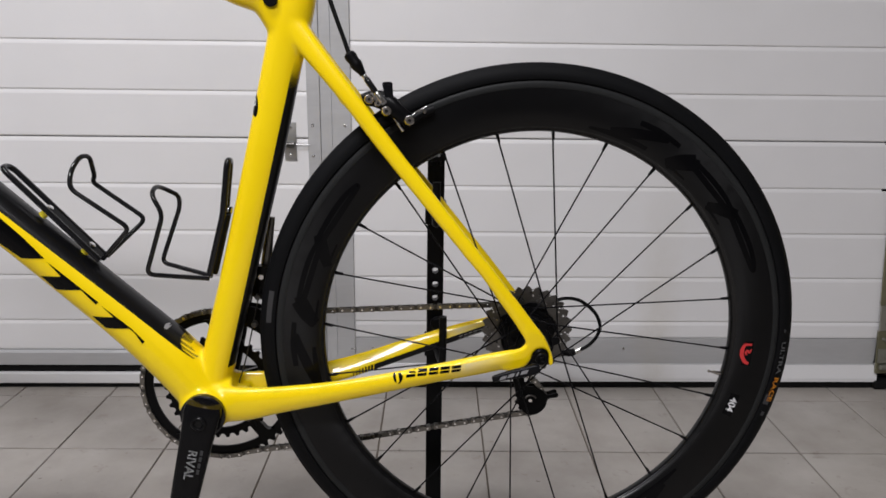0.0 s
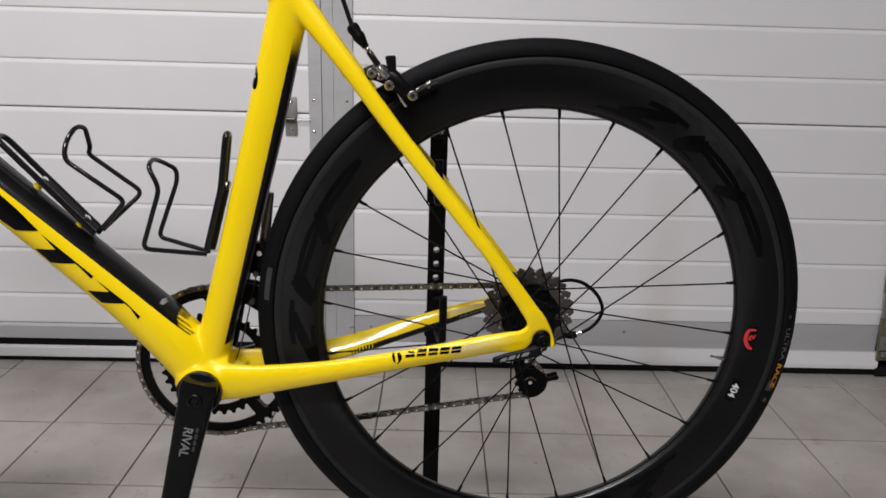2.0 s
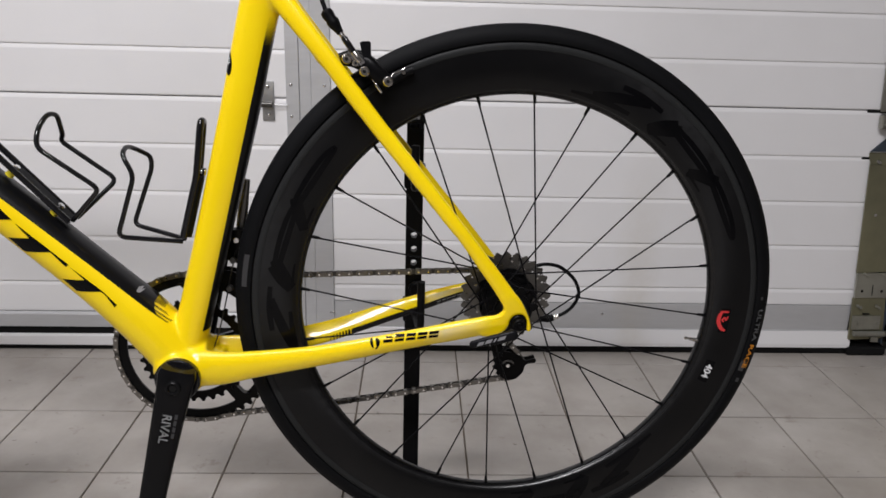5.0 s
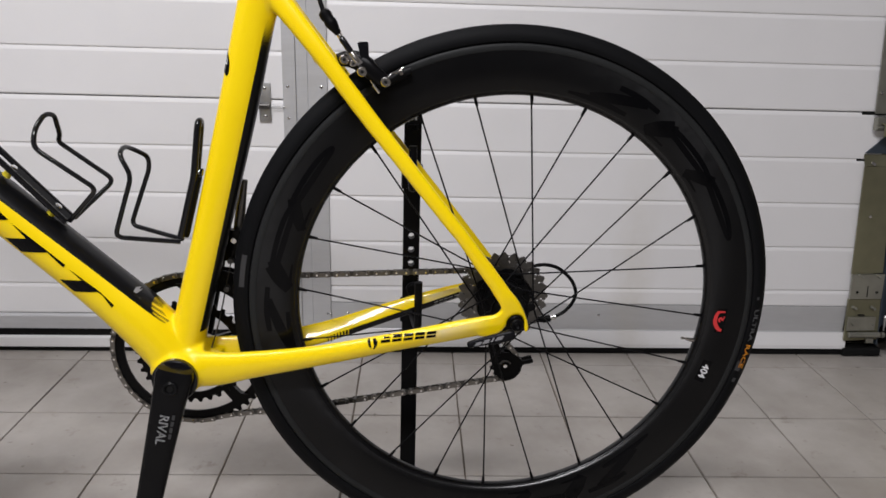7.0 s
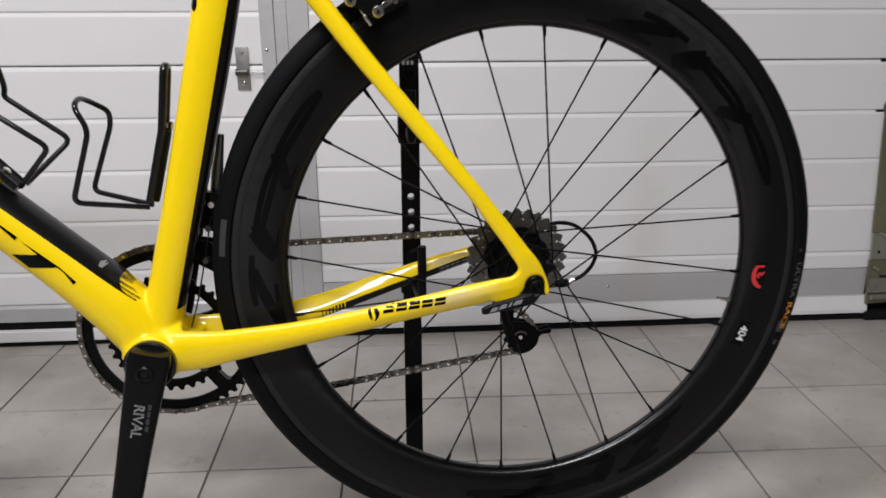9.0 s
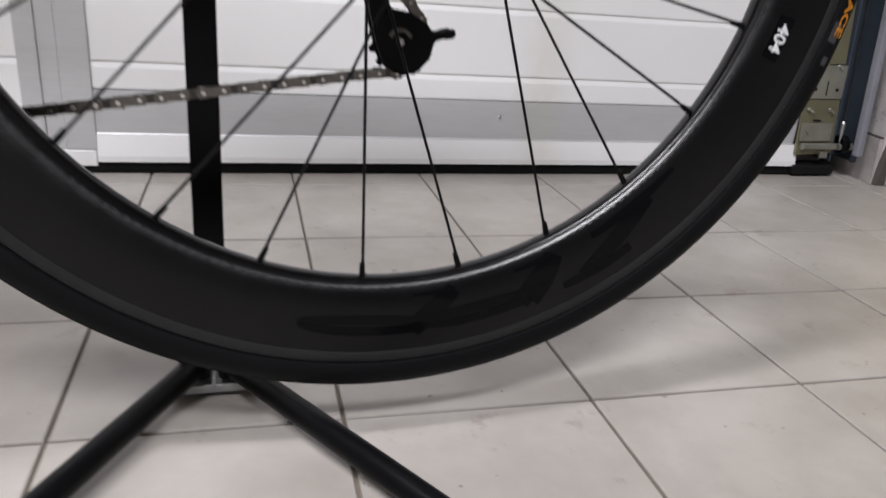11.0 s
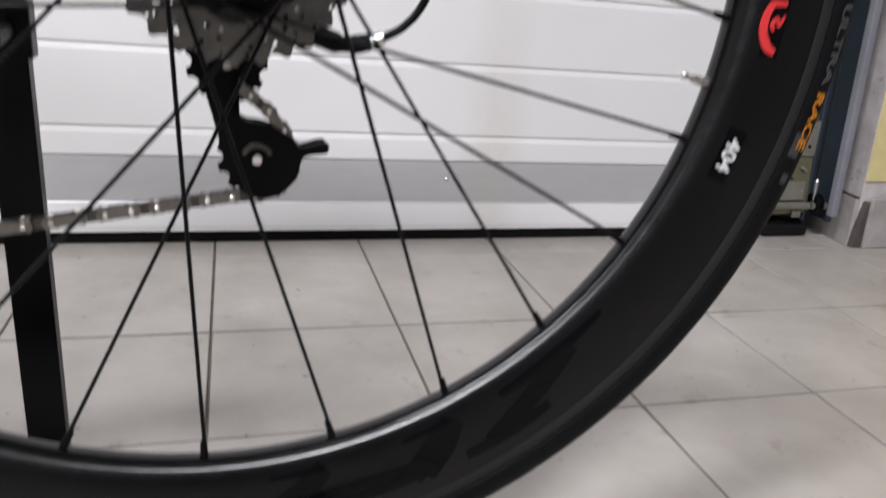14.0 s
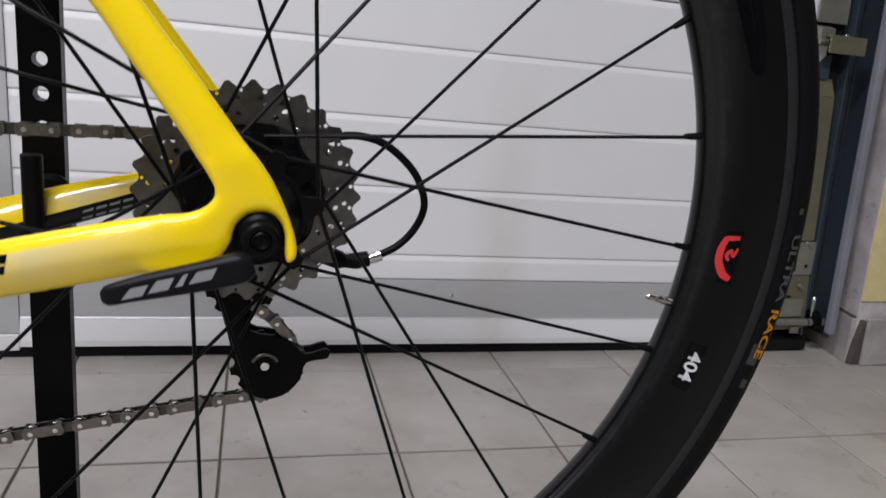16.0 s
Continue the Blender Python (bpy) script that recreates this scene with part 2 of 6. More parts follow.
PAINT, RIM_MAT, DOOR, TILE = frame_paint(), rim_carbon(), door_white(), floor_tile_glaze()
RUBBER = plain("black_tyre_rubber", (0.0036, 0.0038, 0.0044), 0.62, bumps=0.0003, grain=220)
TRACK = plain("worn_brake_track", (0.0185, 0.0193, 0.0196), 0.42, bumps=0.0002, grain=180)
DECAL_BLACK = plain("gloss_black_decal", (0.003, 0.003, 0.0035), 0.09, rough_vary=0.03)
BLACK_PAINT = plain("black_powder_coat", (0.003, 0.003, 0.0034), 0.36, bumps=0.0002, grain=300)
GLOSS_BLACK = plain("gloss_black_paint", (0.007, 0.007, 0.008), 0.18, coat=0.5)
CRANK_BLACK = plain("satin_black_anodised", (0.003, 0.003, 0.0034), 0.34)
ARM_BLACK = plain("gloss_black_crank", (0.005, 0.005, 0.0055), 0.2)
ARM_BLACK.node_tree.nodes["Principled BSDF"].inputs["Specular IOR Level"].default_value = 0.12
PLASTIC = plain("black_plastic", (0.003, 0.003, 0.0034), 0.45)
SPOKE_MAT = plain("black_spoke_steel", (0.006, 0.006, 0.007), 0.35, metal=0.3)
STEEL = plain("worn_chain_steel", (0.19, 0.18, 0.165), 0.34, metal=1.0, vary=0.35, grain=350)
COG_STEEL = plain("cassette_steel", (0.145, 0.14, 0.133), 0.36, metal=1.0, vary=0.3, grain=200)
DARK_STEEL = plain("dark_link_steel", (0.09, 0.087, 0.082), 0.4, metal=1.0, vary=0.3, grain=350)
CHROME = plain("polished_alloy", (0.75, 0.74, 0.73), 0.18, metal=1.0, grain=200)
BRAKE_STEEL = plain("brake_hardware_steel", (0.55, 0.52, 0.49), 0.22, metal=1.0, vary=0.3, grain=260)
ALU = plain("brushed_grey_aluminium", (0.54, 0.543, 0.552), 0.48, metal=0.35, grain=25, stretch=(1, 1, 6), vary=0.07)
rust_run(ALU.node_tree, ALU.node_tree.nodes["Principled BSDF"], 0.22)
ZINC = plain("yellow_passivated_zinc", (0.24, 0.23, 0.15), 0.42, metal=0.7, vary=0.25, grain=20)
TRACK_STEEL = plain("dark_blue_grey_steel", (0.056, 0.072, 0.093), 0.4, metal=0.3, vary=0.25, grain=14)
RAIL_GREY = plain("grey_rail_paint", (0.20, 0.205, 0.235), 0.5, vary=0.15, grain=30)
ZINC_PALE = plain("pale_zinc", (0.33, 0.325, 0.28), 0.4, metal=0.7, vary=0.25, grain=25)
# black for rubber seals, and for the painted shade in holes and gaps
SEAL_AND_SHADE = plain("black_rubber_seal_and_hole_shade", (0.010, 0.010, 0.010), 0.7)
GROUT = plain("grey_brown_grout", (0.13, 0.108, 0.085), 0.9, vary=0.3, grain=40)
WALL_DARK = plain("grey_rendered_wall", (0.17, 0.165, 0.16), 0.9, bumps=0.002, grain=30)
def plaster():
    """Old plaster with grey damp patches, scuffs and dark knocks."""
    m, nt, b = nodes_of("old_stained_plaster")
    v = coords(nt)
    col = mixc(nt, ramp(nt, noise_tex(nt, v, 11.0, 6.0, 0.68), 0.38, 0.66), (0.60, 0.56, 0.555), (0.40, 0.365, 0.37))
    col = mixc(nt, mathn(nt, "MULTIPLY", ramp(nt, noise_tex(nt, v, 45.0, 4.0, 0.7), 0.60, 0.68), 0.5), col, (0.25, 0.23, 0.235))
    col = mixc(nt, mathn(nt, "MULTIPLY", ramp(nt, noise_tex(nt, v, 75.0, 2.0), 0.70, 0.74), 0.7), col, (0.10, 0.09, 0.10))
    nt.links.new(col, b.inputs["Base Color"])
    b.inputs["Roughness"].default_value = 0.85
    bump(nt, b, noise_tex(nt, v, 40.0), 0.5, 0.0015)
    return m


WALL_WHITE = plaster()
OLD_MORTAR = plain("dark_old_mortar", (0.075, 0.062, 0.055), 0.9, vary=0.4, grain=60, bumps=0.002)
WALL_YELLOW = plain("pale_yellow_wall_paint", (0.72, 0.62, 0.30), 0.8, bumps=0.0015, grain=45)
SKIRT = plain("pinkish_grey_skirting_tile", (0.39, 0.36, 0.35), 0.45, vary=0.3, grain=40)
CEIL_WHITE = plain("grey_ceiling_paint", (0.26, 0.26, 0.26), 0.9)
HINGE_ZINC = plain("zinc_plated_hinge", (0.42, 0.42, 0.42), 0.42, metal=0.85, grain=90)
WHITE_INK = plain("white_print", (0.80, 0.80, 0.80), 0.5)
GREY_INK = plain("grey_print", (0.20, 0.20, 0.20), 0.5)
DARK_INK = plain("dark_grey_print", (0.028, 0.028, 0.03), 0.55)
RED_INK = plain("red_print", (0.55, 0.028, 0.03), 0.45)
ORANGE_INK = plain("orange_print", (0.55, 0.22, 0.015), 0.5)
YELLOW_PLASTIC = plain("yellow_boss", (0.75, 0.62, 0.02), 0.35)
LEVER_GREY = plain("dark_grey_lever", (0.008, 0.008, 0.0095), 0.3, metal=0.2)
TYRE_INK = plain("faded_grey_print", (0.085, 0.085, 0.085), 0.6)
LEVER_LIGHT = plain("light_grey_print", (0.24, 0.24, 0.25), 0.45)


# ---- building helpers ----
def part(name, bm, material, parent=None, label="", smooth=True, m=None):
    """Links a bmesh as one mesh object, under a thing or a part."""
    me = bpy.data.meshes.new(name)
    bm.to_mesh(me)
    bm.free()
    for mat in material if isinstance(material, (list, tuple)) else (material,):
        me.materials.append(mat)
    if smooth:
        for p in me.polygons:
            p.use_smooth = True
        me.set_sharp_from_angle(angle=radians(38))
    ob = new(name, me)
    if parent:
        ob.parent = parent
    if m:
        ob.matrix_basis = m
    if label:
        ob["label"] = label
    return ob


def box(bm, x0, x1, y0, y1, z0, z1, bevel=0.0, m=None):
    g = bmesh.ops.create_cube(bm, size=1.0)
    bmesh.ops.scale(bm, vec=(x1 - x0, y1 - y0, z1 - z0), verts=g["verts"])
    bmesh.ops.translate(bm, vec=((x0 + x1) / 2, (y0 + y1) / 2, (z0 + z1) / 2), verts=g["verts"])
    verts = g["verts"]
    if bevel:
        edges = list({e for v in verts for e in v.link_edges})
        r = bmesh.ops.bevel(bm, geom=edges, offset=bevel, segments=2, affect="EDGES", profile=0.6)
        verts = list({v for f in r["faces"] for v in f.verts} | {v for v in verts if v.is_valid})
    if m is not None:
        bmesh.ops.transform(bm, matrix=m, verts=verts)
    return verts


def loft(bm, rings, closed=False):
    """Skins rings of points; caps the ends unless the loft closes on itself."""
    vs = [[bm.verts.new(p) for p in ring] for ring in rings]
    n = len(vs[0])
    for a, b in zip(vs, vs[1:] + ([vs[0]] if closed else [])):
        for i in range(n):
            bm.faces.new((a[i], a[(i + 1) % n], b[(i + 1) % n], b[i]))
    if not closed:
        bm.faces.new(vs[0][::-1])
        bm.faces.new(vs[-1])
    return vs


def smooth_line(points, steps=6, closed=False):
    """A Catmull-Rom curve through the points (of any width)."""
    p = [np.array(q, float) for q in points]
    n, out = len(p), []
    for i in range(n if closed else n - 1):
        a, b, c, d = (p[(i + k) % n] if closed else p[min(max(i + k, 0), n - 1)] for k in (-1, 0, 1, 2))
        for s in range(steps):
            t = s / steps
            out.append(0.5 * (2 * b + (c - a) * t + (2 * a - 5 * b + 4 * c - d) * t**2 + (3 * b - a - 3 * c + d) * t**3))
    if not closed:
        out.append(p[-1])
    return out


def round_corners(points, r, steps=5):
    """A polyline with its corners rounded."""
    p = [Vector(q) for q in points]
    out = [p[0]]
    for a, b, c in zip(p, p[1:], p[2:]):
        u, w = (a - b), (c - b)
        d = min(r, u.length * 0.48, w.length * 0.48)
        s, e = b + u.normalized() * d, b + w.normalized() * d
        out += [s.lerp(b, t).lerp(b.lerp(e, t), t) for t in [k / steps for k in range(steps + 1)]]
    return out + [p[-1]]


def pipe(bm, points, radius, n=10, closed=False):
    """A round tube along points; radius may be a list."""
    pts = [Vector(p) for p in points]
    k = len(pts)
    rings, up = [], None
    for i, q in enumerate(pts):
        a, b = (pts[i - 1], pts[(i + 1) % k]) if closed else (pts[max(i - 1, 0)], pts[min(i + 1, k - 1)])
        d = (b - a).normalized()
        if up is None:
            up = d.cross(Vector((0.31, 0.9, 0.22))).normalized()
        up = (up - d * up.dot(d)).normalized()
        side = d.cross(up)
        r = radius[i] if isinstance(radius, (list, tuple)) else radius
        rings.append([q + r * (math.cos(w) * up + math.sin(w) * side) for w in [2 * math.pi * j / n for j in range(n)]])
    return loft(bm, rings, closed)


def lathe(bm, profile, n=64, closed=True):
    """Turns a profile of (radius, y) about the y axis."""
    rings = [[Vector((r * math.cos(w), y, r * math.sin(w))) for r, y in profile] for w in [2 * math.pi * k / n for k in range(n)]]
    vs = [[bm.verts.new(p) for p in ring] for ring in rings]
    m = len(profile)
    for a, b in zip(vs, vs[1:] + vs[:1]):
        for i in range(m if closed else m - 1):
            bm.faces.new((a[i], b[i], b[(i + 1) % m], a[(i + 1) % m]))
    return vs


def cyl(bm, x, y0, y1, z, r, n=24, bevel=0.0, r1=None):
    """A cylinder along y with softened rims."""
    r1 = r if r1 is None else r1
    b = bevel or min(r, abs(y1 - y0)) * 0.12
    s = 1 if y1 > y0 else -1
    prof = [(r - b, y0), (r, y0 + s * b), (r1, y1 - s * b), (r1 - b, y1)]
    return loft(bm, [[(x + q * math.cos(w), y, z + q * math.sin(w)) for w in [2 * math.pi * k / n for k in range(n)]] for q, y in prof])


def slab(bm, outline, y0, y1, hole=None, bevel=0.0):
    """A plate from an outline in x and z, between y0 and y1, with a hole of as many points if given."""
    n = len(outline)
    if hole is None:
        if bevel:
            cx, cz = sum(p[0] for p in outline) / n, sum(p[1] for p in outline) / n
            k = 1 - bevel
            small = [(cx + (x - cx) * k, cz + (z - cz) * k) for x, z in outline]
            e = (y1 - y0) * 0.2
            return loft(bm, [[(x, y, z) for x, z in o] for o, y in ((small, y0), (outline, y0 + e), (outline, y1 - e), (small, y1))])
        return loft(bm, [[(x, y, z) for x, z in outline] for y in (y0, y1)])
    a = [[bm.verts.new((x, y, z)) for x, z in o] for o, y in ((outline, y0), (outline, y1), (hole, y1), (hole, y0))]
    for p, q in zip(a, a[1:] + a[:1]):
        for i in range(n):
            bm.faces.new((p[i], p[(i + 1) % n], q[(i + 1) % n], q[i]))


def circle(cx, cz, r, n, start=0.0):
    return [(cx + r * math.cos(start + 2 * math.pi * k / n), cz + r * math.sin(start + 2 * math.pi * k / n)) for k in range(n)]


def letters(text, size, material, name, parent, place, label="", bold=0.022, shear=0.0):
    """Printed words as a thin mesh in the x-z plane facing -y; place(u, v) puts each point."""
    cu = bpy.data.curves.new(name, "FONT")
    cu.body, cu.size, cu.align_x, cu.align_y, cu.shear, cu.offset = text, size, "CENTER", "CENTER", shear, bold * size
    tmp = bpy.data.objects.new(name, cu)
    scene.collection.objects.link(tmp)
    dg = bpy.context.evaluated_depsgraph_get()
    me = tmp.evaluated_get(dg).to_mesh()
    bm = bmesh.new()
    bm.from_mesh(me)
    tmp.evaluated_get(dg).to_mesh_clear()
    bpy.data.objects.remove(tmp)
    bmesh.ops.subdivide_edges(bm, edges=[e for e in bm.edges if e.calc_length() > size * 0.3], cuts=1)
    for v in bm.verts:
        v.co = Vector(place(v.co.x, v.co.y))
    r = bmesh.ops.extrude_face_region(bm, geom=list(bm.faces))
    return part(name, bm, material, parent, label, smooth=False)


def thing(name, label, category, m=None, group="", kind=""):
    ob = new(name)
    ob.empty_display_size = 0.1
    if m is not None:
        ob.matrix_basis = m
    return tagged(ob, label, category, group, kind)


# ---- the garage ----
HUB_Z, LEAN = 0.3757, 1.96
TURN = -2.93            # the door and the tile courses are turned by this against the bicycle
garage = pose(0, 0, 0, 0, 0, TURN)


def structure(name, label, bm, material, smooth=False, m=garage):
    ob = part(name, bm, material, None, "", smooth, m)
    return tagged(ob, label, name.split("_")[0], kind="structure")


DOOR_TURN = -1.86
door_pose = pose(0, 0.653, 0, 0, 0, DOOR_TURN)


def door_slat(width, height):
    """A door rib with softened long edges and a shallow lip, in its own coordinates: front at y = 0."""
    bm = bmesh.new()
    prof = [(0.0125, 0.0), (0.0022, 0.0), (0.0005, 0.0012), (0.0, 0.0032), (0.0, height - 0.0085), (0.0005, height - 0.0060), (0.0022, height), (0.0125, height)]
    loft(bm, [[(x, y, z) for y, z in prof] for x in (0.0, width)])
    me = bpy.data.meshes.new("slat")
    bm.normal_update()
    bmesh.ops.recalc_face_normals(bm, faces=bm.faces)
    bm.to_mesh(me)
    bm.free()
    me.materials.append(DOOR)
    return me


def rivet(parent, x, y, z, r=0.0035, mat=None):
    bm = bmesh.new()
    lathe(bm, [(0.0001, -0.002), (r * 0.5, -0.0018), (r * 0.9, -0.0008), (r, 0.0), (r, 0.001)], 12, False)
    return part("rivet", bm, mat or CHROME, parent, m=pose(x, y, z))


def make_garage_door():
    door = thing("garage_door", "white ribbed sectional garage door with an aluminium framed wicket door, closed", "garage door", door_pose)
    bm = bmesh.new()
    box(bm, -2.2, 0.905, 0.012, 0.045, 0.02, 2.25)
    part("core", bm, DOOR, door, smooth=False)
    levels = [0.156, 0.257, 0.356, 0.4545, 0.552, 0.6465, 0.7425, 0.8385] + [0.8385 + 0.0975 * k for k in range(1, 15)]
    shared = {}
    wicket_levels = [z - (0.003 if z > 0.5 else 0.0) for z in levels]
    for x0, x1, rows in ((-2.2, -0.3505, wicket_levels), (-0.2615, 0.905, levels)):
        for z0, z1 in zip(rows, rows[1:]):
            # an open seam under the first rib of each door section
            seam = 0.0022 if abs(z0 - 0.551) < 0.004 or abs(z0 - 1.032) < 0.03 else 0.0
            key = (round(z1 - z0 - seam, 4), x0)
            if key not in shared:
                shared[key] = door_slat(x1 - x0, z1 - z0 - seam)
            ob = new("slat", shared[key])
            ob.parent = door
            ob.matrix_basis = pose(x0, 0, z0 + seam)
    # lowest ribs above the bottom profiles
    for x0, x1, z0 in ((-0.2615, 0.905, 0.1185), (-2.2, -0.3505, 0.0885)):
        ob = new("slat", door_slat(x1 - x0, 0.156 - z0))
        ob.parent = door
        ob.matrix_basis = pose(x0, 0, z0)
    # bottom profile of the large leaf: a grey face and a pale toe that stands proud
    bm = bmesh.new()
    loft(bm, [[(x, y, z) for y, z in ((0.02, 0.1185), (-0.001, 0.1175), (-0.0015, 0.0585), (-0.003, 0.0565), (0.02, 0.0565))] for x in (-0.2615, 0.897)])
    bmesh.ops.recalc_face_normals(bm, faces=bm.faces)
    part("bottom_profile", bm, ALU, door, "grey aluminium bottom profile", smooth=False)
    bm = bmesh.new()
    loft(bm, [[(x, y, z) for y, z in ((0.02, 0.0565), (-0.003, 0.056), (-0.009, 0.026), (-0.009, 0.018), (0.02, 0.018))] for x in (-0.2615, 0.906)])
    bmesh.ops.recalc_face_normals(bm, faces=bm.faces)
    part("toe_strip", bm, DOOR, door, smooth=False)
    # wicket door: grey kick profile, black strip as the shade in the gap, threshold
    bm = bmesh.new()
    loft(bm, [[(x, y, z) for y, z in ((0.02, 0.0885), (-0.001, 0.0875), (-0.004, 0.082), (-0.004, 0.054), (0.02, 0.054))] for x in (-2.2, -0.3505)])
    bmesh.ops.recalc_face_normals(bm, faces=bm.faces)
    part("kick_profile", bm, ALU, door, smooth=False)
    bm = bmesh.new()
    box(bm, -2.2, -0.3505, 0.006, 0.03, 0.032, 0.054)
    part("sill_gap_shade", bm, SEAL_AND_SHADE, door, smooth=False)
    bm = bmesh.new()
    box(bm, -2.2, -0.263, -0.006, 0.03, 0.011, 0.034, 0.002)
    part("threshold_strip", bm, DOOR, door, "pale threshold strip", smooth=False)
    bm = bmesh.new()
    box(bm, -2.2, 0.905, -0.002, 0.03, 0.0005, 0.0185, 0.003)
    part("floor_seal", bm, SEAL_AND_SHADE, door, smooth=False)
    # upright profiles between the wicket and the leaf
    for x0, x1, y in ((-0.350, -0.3242, -0.004), (-0.3237, -0.3008, -0.0015), (-0.3003, -0.262, -0.004)):
        bm = bmesh.new()
        box(bm, x0, x1, y, 0.03, 0.0350, 2.2, 0.0012)
        part("upright_profile", bm, ALU, door, smooth=False)
    for x in (-0.340, -0.274):
        for z in (0.515, 0.577, 1.0, 1.06):
            rivet(door, x, -0.004, z)
    for x in (-0.225, 0.330):
        rivet(door, x, -0.0015, 0.0935)
    for x in (-0.2695, -0.2635):
        rivet(door, x, -0.004, 0.0930, 0.0028)
    # hinge: leaf, knuckle and screws
    bm = bmesh.new()
    box(bm, -0.398, -0.374, -0.003, 0.0005, 0.506, 0.583, 0.001)
    hinge = part("hinge", bm, HINGE_ZINC, door, "zinc plated hinge")
    bm = bmesh.new()
    loft(bm, [[(x, -0.007 + 0.006 * math.cos(w), 0.538 + 0.006 * math.sin(w)) for w in [k * math.pi / 6 for k in range(12)]] for x in (-0.399, -0.377)])
    part("knuckle", bm, DARK_STEEL, hinge)
    bm = bmesh.new()
    loft(bm, [[(x, -0.006 + 0.0012 * math.cos(w), 0.538 + 0.0012 * math.sin(w)) for w in [k * math.pi / 4 for k in range(8)]] for x in (-0.374, -0.347)])
    part("hinge_pin", bm, HINGE_ZINC, hinge)
    for z in (0.517, 0.572):
        rivet(hinge, -0.386, -0.003, z, 0.004)
    return door


make_garage_door()


def make_floor():
    bm = bmesh.new()
    box(bm, -2.4, 2.6, -4.2, 1.0, -0.12, -0.0035)
    floor = structure("floor", "cream ceramic tile floor with brown grout joints", bm, GROUT, m=pose(0, 0, 0))
    sx, sy, ox, oy = 0.1988, 0.1950, 0.1740, -0.0030
    meshes = {}
    rnd = random.Random(4)

    def tile(w, h):
        if (w, h) not in meshes:
            bm = bmesh.new()
            e = 0.0012
            loft(bm, [[(-w / 2 + d, -h / 2 + d, z), (w / 2 - d, -h / 2 + d, z), (w / 2 - d, h / 2 - d, z), (-w / 2 + d, h / 2 - d, z)] for d, z in ((0, -0.006), (0, -e), (e * 0.4, -e * 0.3), (e, 0.0))])
            bmesh.ops.recalc_face_normals(bm, faces=bm.faces)
            me = bpy.data.meshes.new("floor_tile")
            bm.to_mesh(me)
            bm.free()
            me.materials.append(TILE)
            meshes[(w, h)] = me
        return meshes[(w, h)]

    grid = pose(ox, oy, 0, 0, 0, -2.70)
    joints = [0.590, 0.370, 0.178, 0.0, -0.19] + [-0.19 - sy * k for k in range(1, 8)]
    rows = [((a + b) / 2, a - b) for a, b in zip(joints, joints[1:])]
    for y, h in rows:
        for i in range(-8, 8):
            ob = new("floor_tile", tile(sx - 0.0028, h - 0.0028))
            ob.parent = floor
            ob.matrix_basis = grid @ pose((i + 0.5) * sx, y, rnd.uniform(-0.0004, 0.0002), rnd.uniform(-0.12, 0.12), rnd.uniform(-0.12, 0.12), rnd.uniform(-0.15, 0.15))
    for i in range(-8, 8):
        ob = new("floor_tile", tile(sx - 0.0028, 0.14))
        ob.parent = floor
        ob.matrix_basis = grid @ pose((i + 0.5) * sx, 0.590 + 0.0715, -0.0006, 0, 0, 0.2)
    # the rest of the room, behind the camera, in one joined sheet
    bm = bmesh.new()
    spots = [((i + 0.5) * sx, -0.19 - sy * 7 - sy * (j + 0.5)) for j in range(14) for i in range(-14, 13)]
    spots += [((i + 0.5) * sx, y) for y in [r[0] for r in rows] for i in list(range(-14, -8)) + list(range(8, 13))]
    for x, y in spots:
        if x > -2.45:
            vs = [bm.verts.new(p) for p in ((x - 0.098, y - 0.096, 0), (x + 0.098, y - 0.096, 0), (x + 0.098, y + 0.096, 0), (x - 0.098, y + 0.096, 0))]
            bm.faces.new(vs)
    rest = part("floor_tiles", bm, TILE, floor, smooth=False, m=grid)
    rest["kind"] = "stuff"


make_floor()


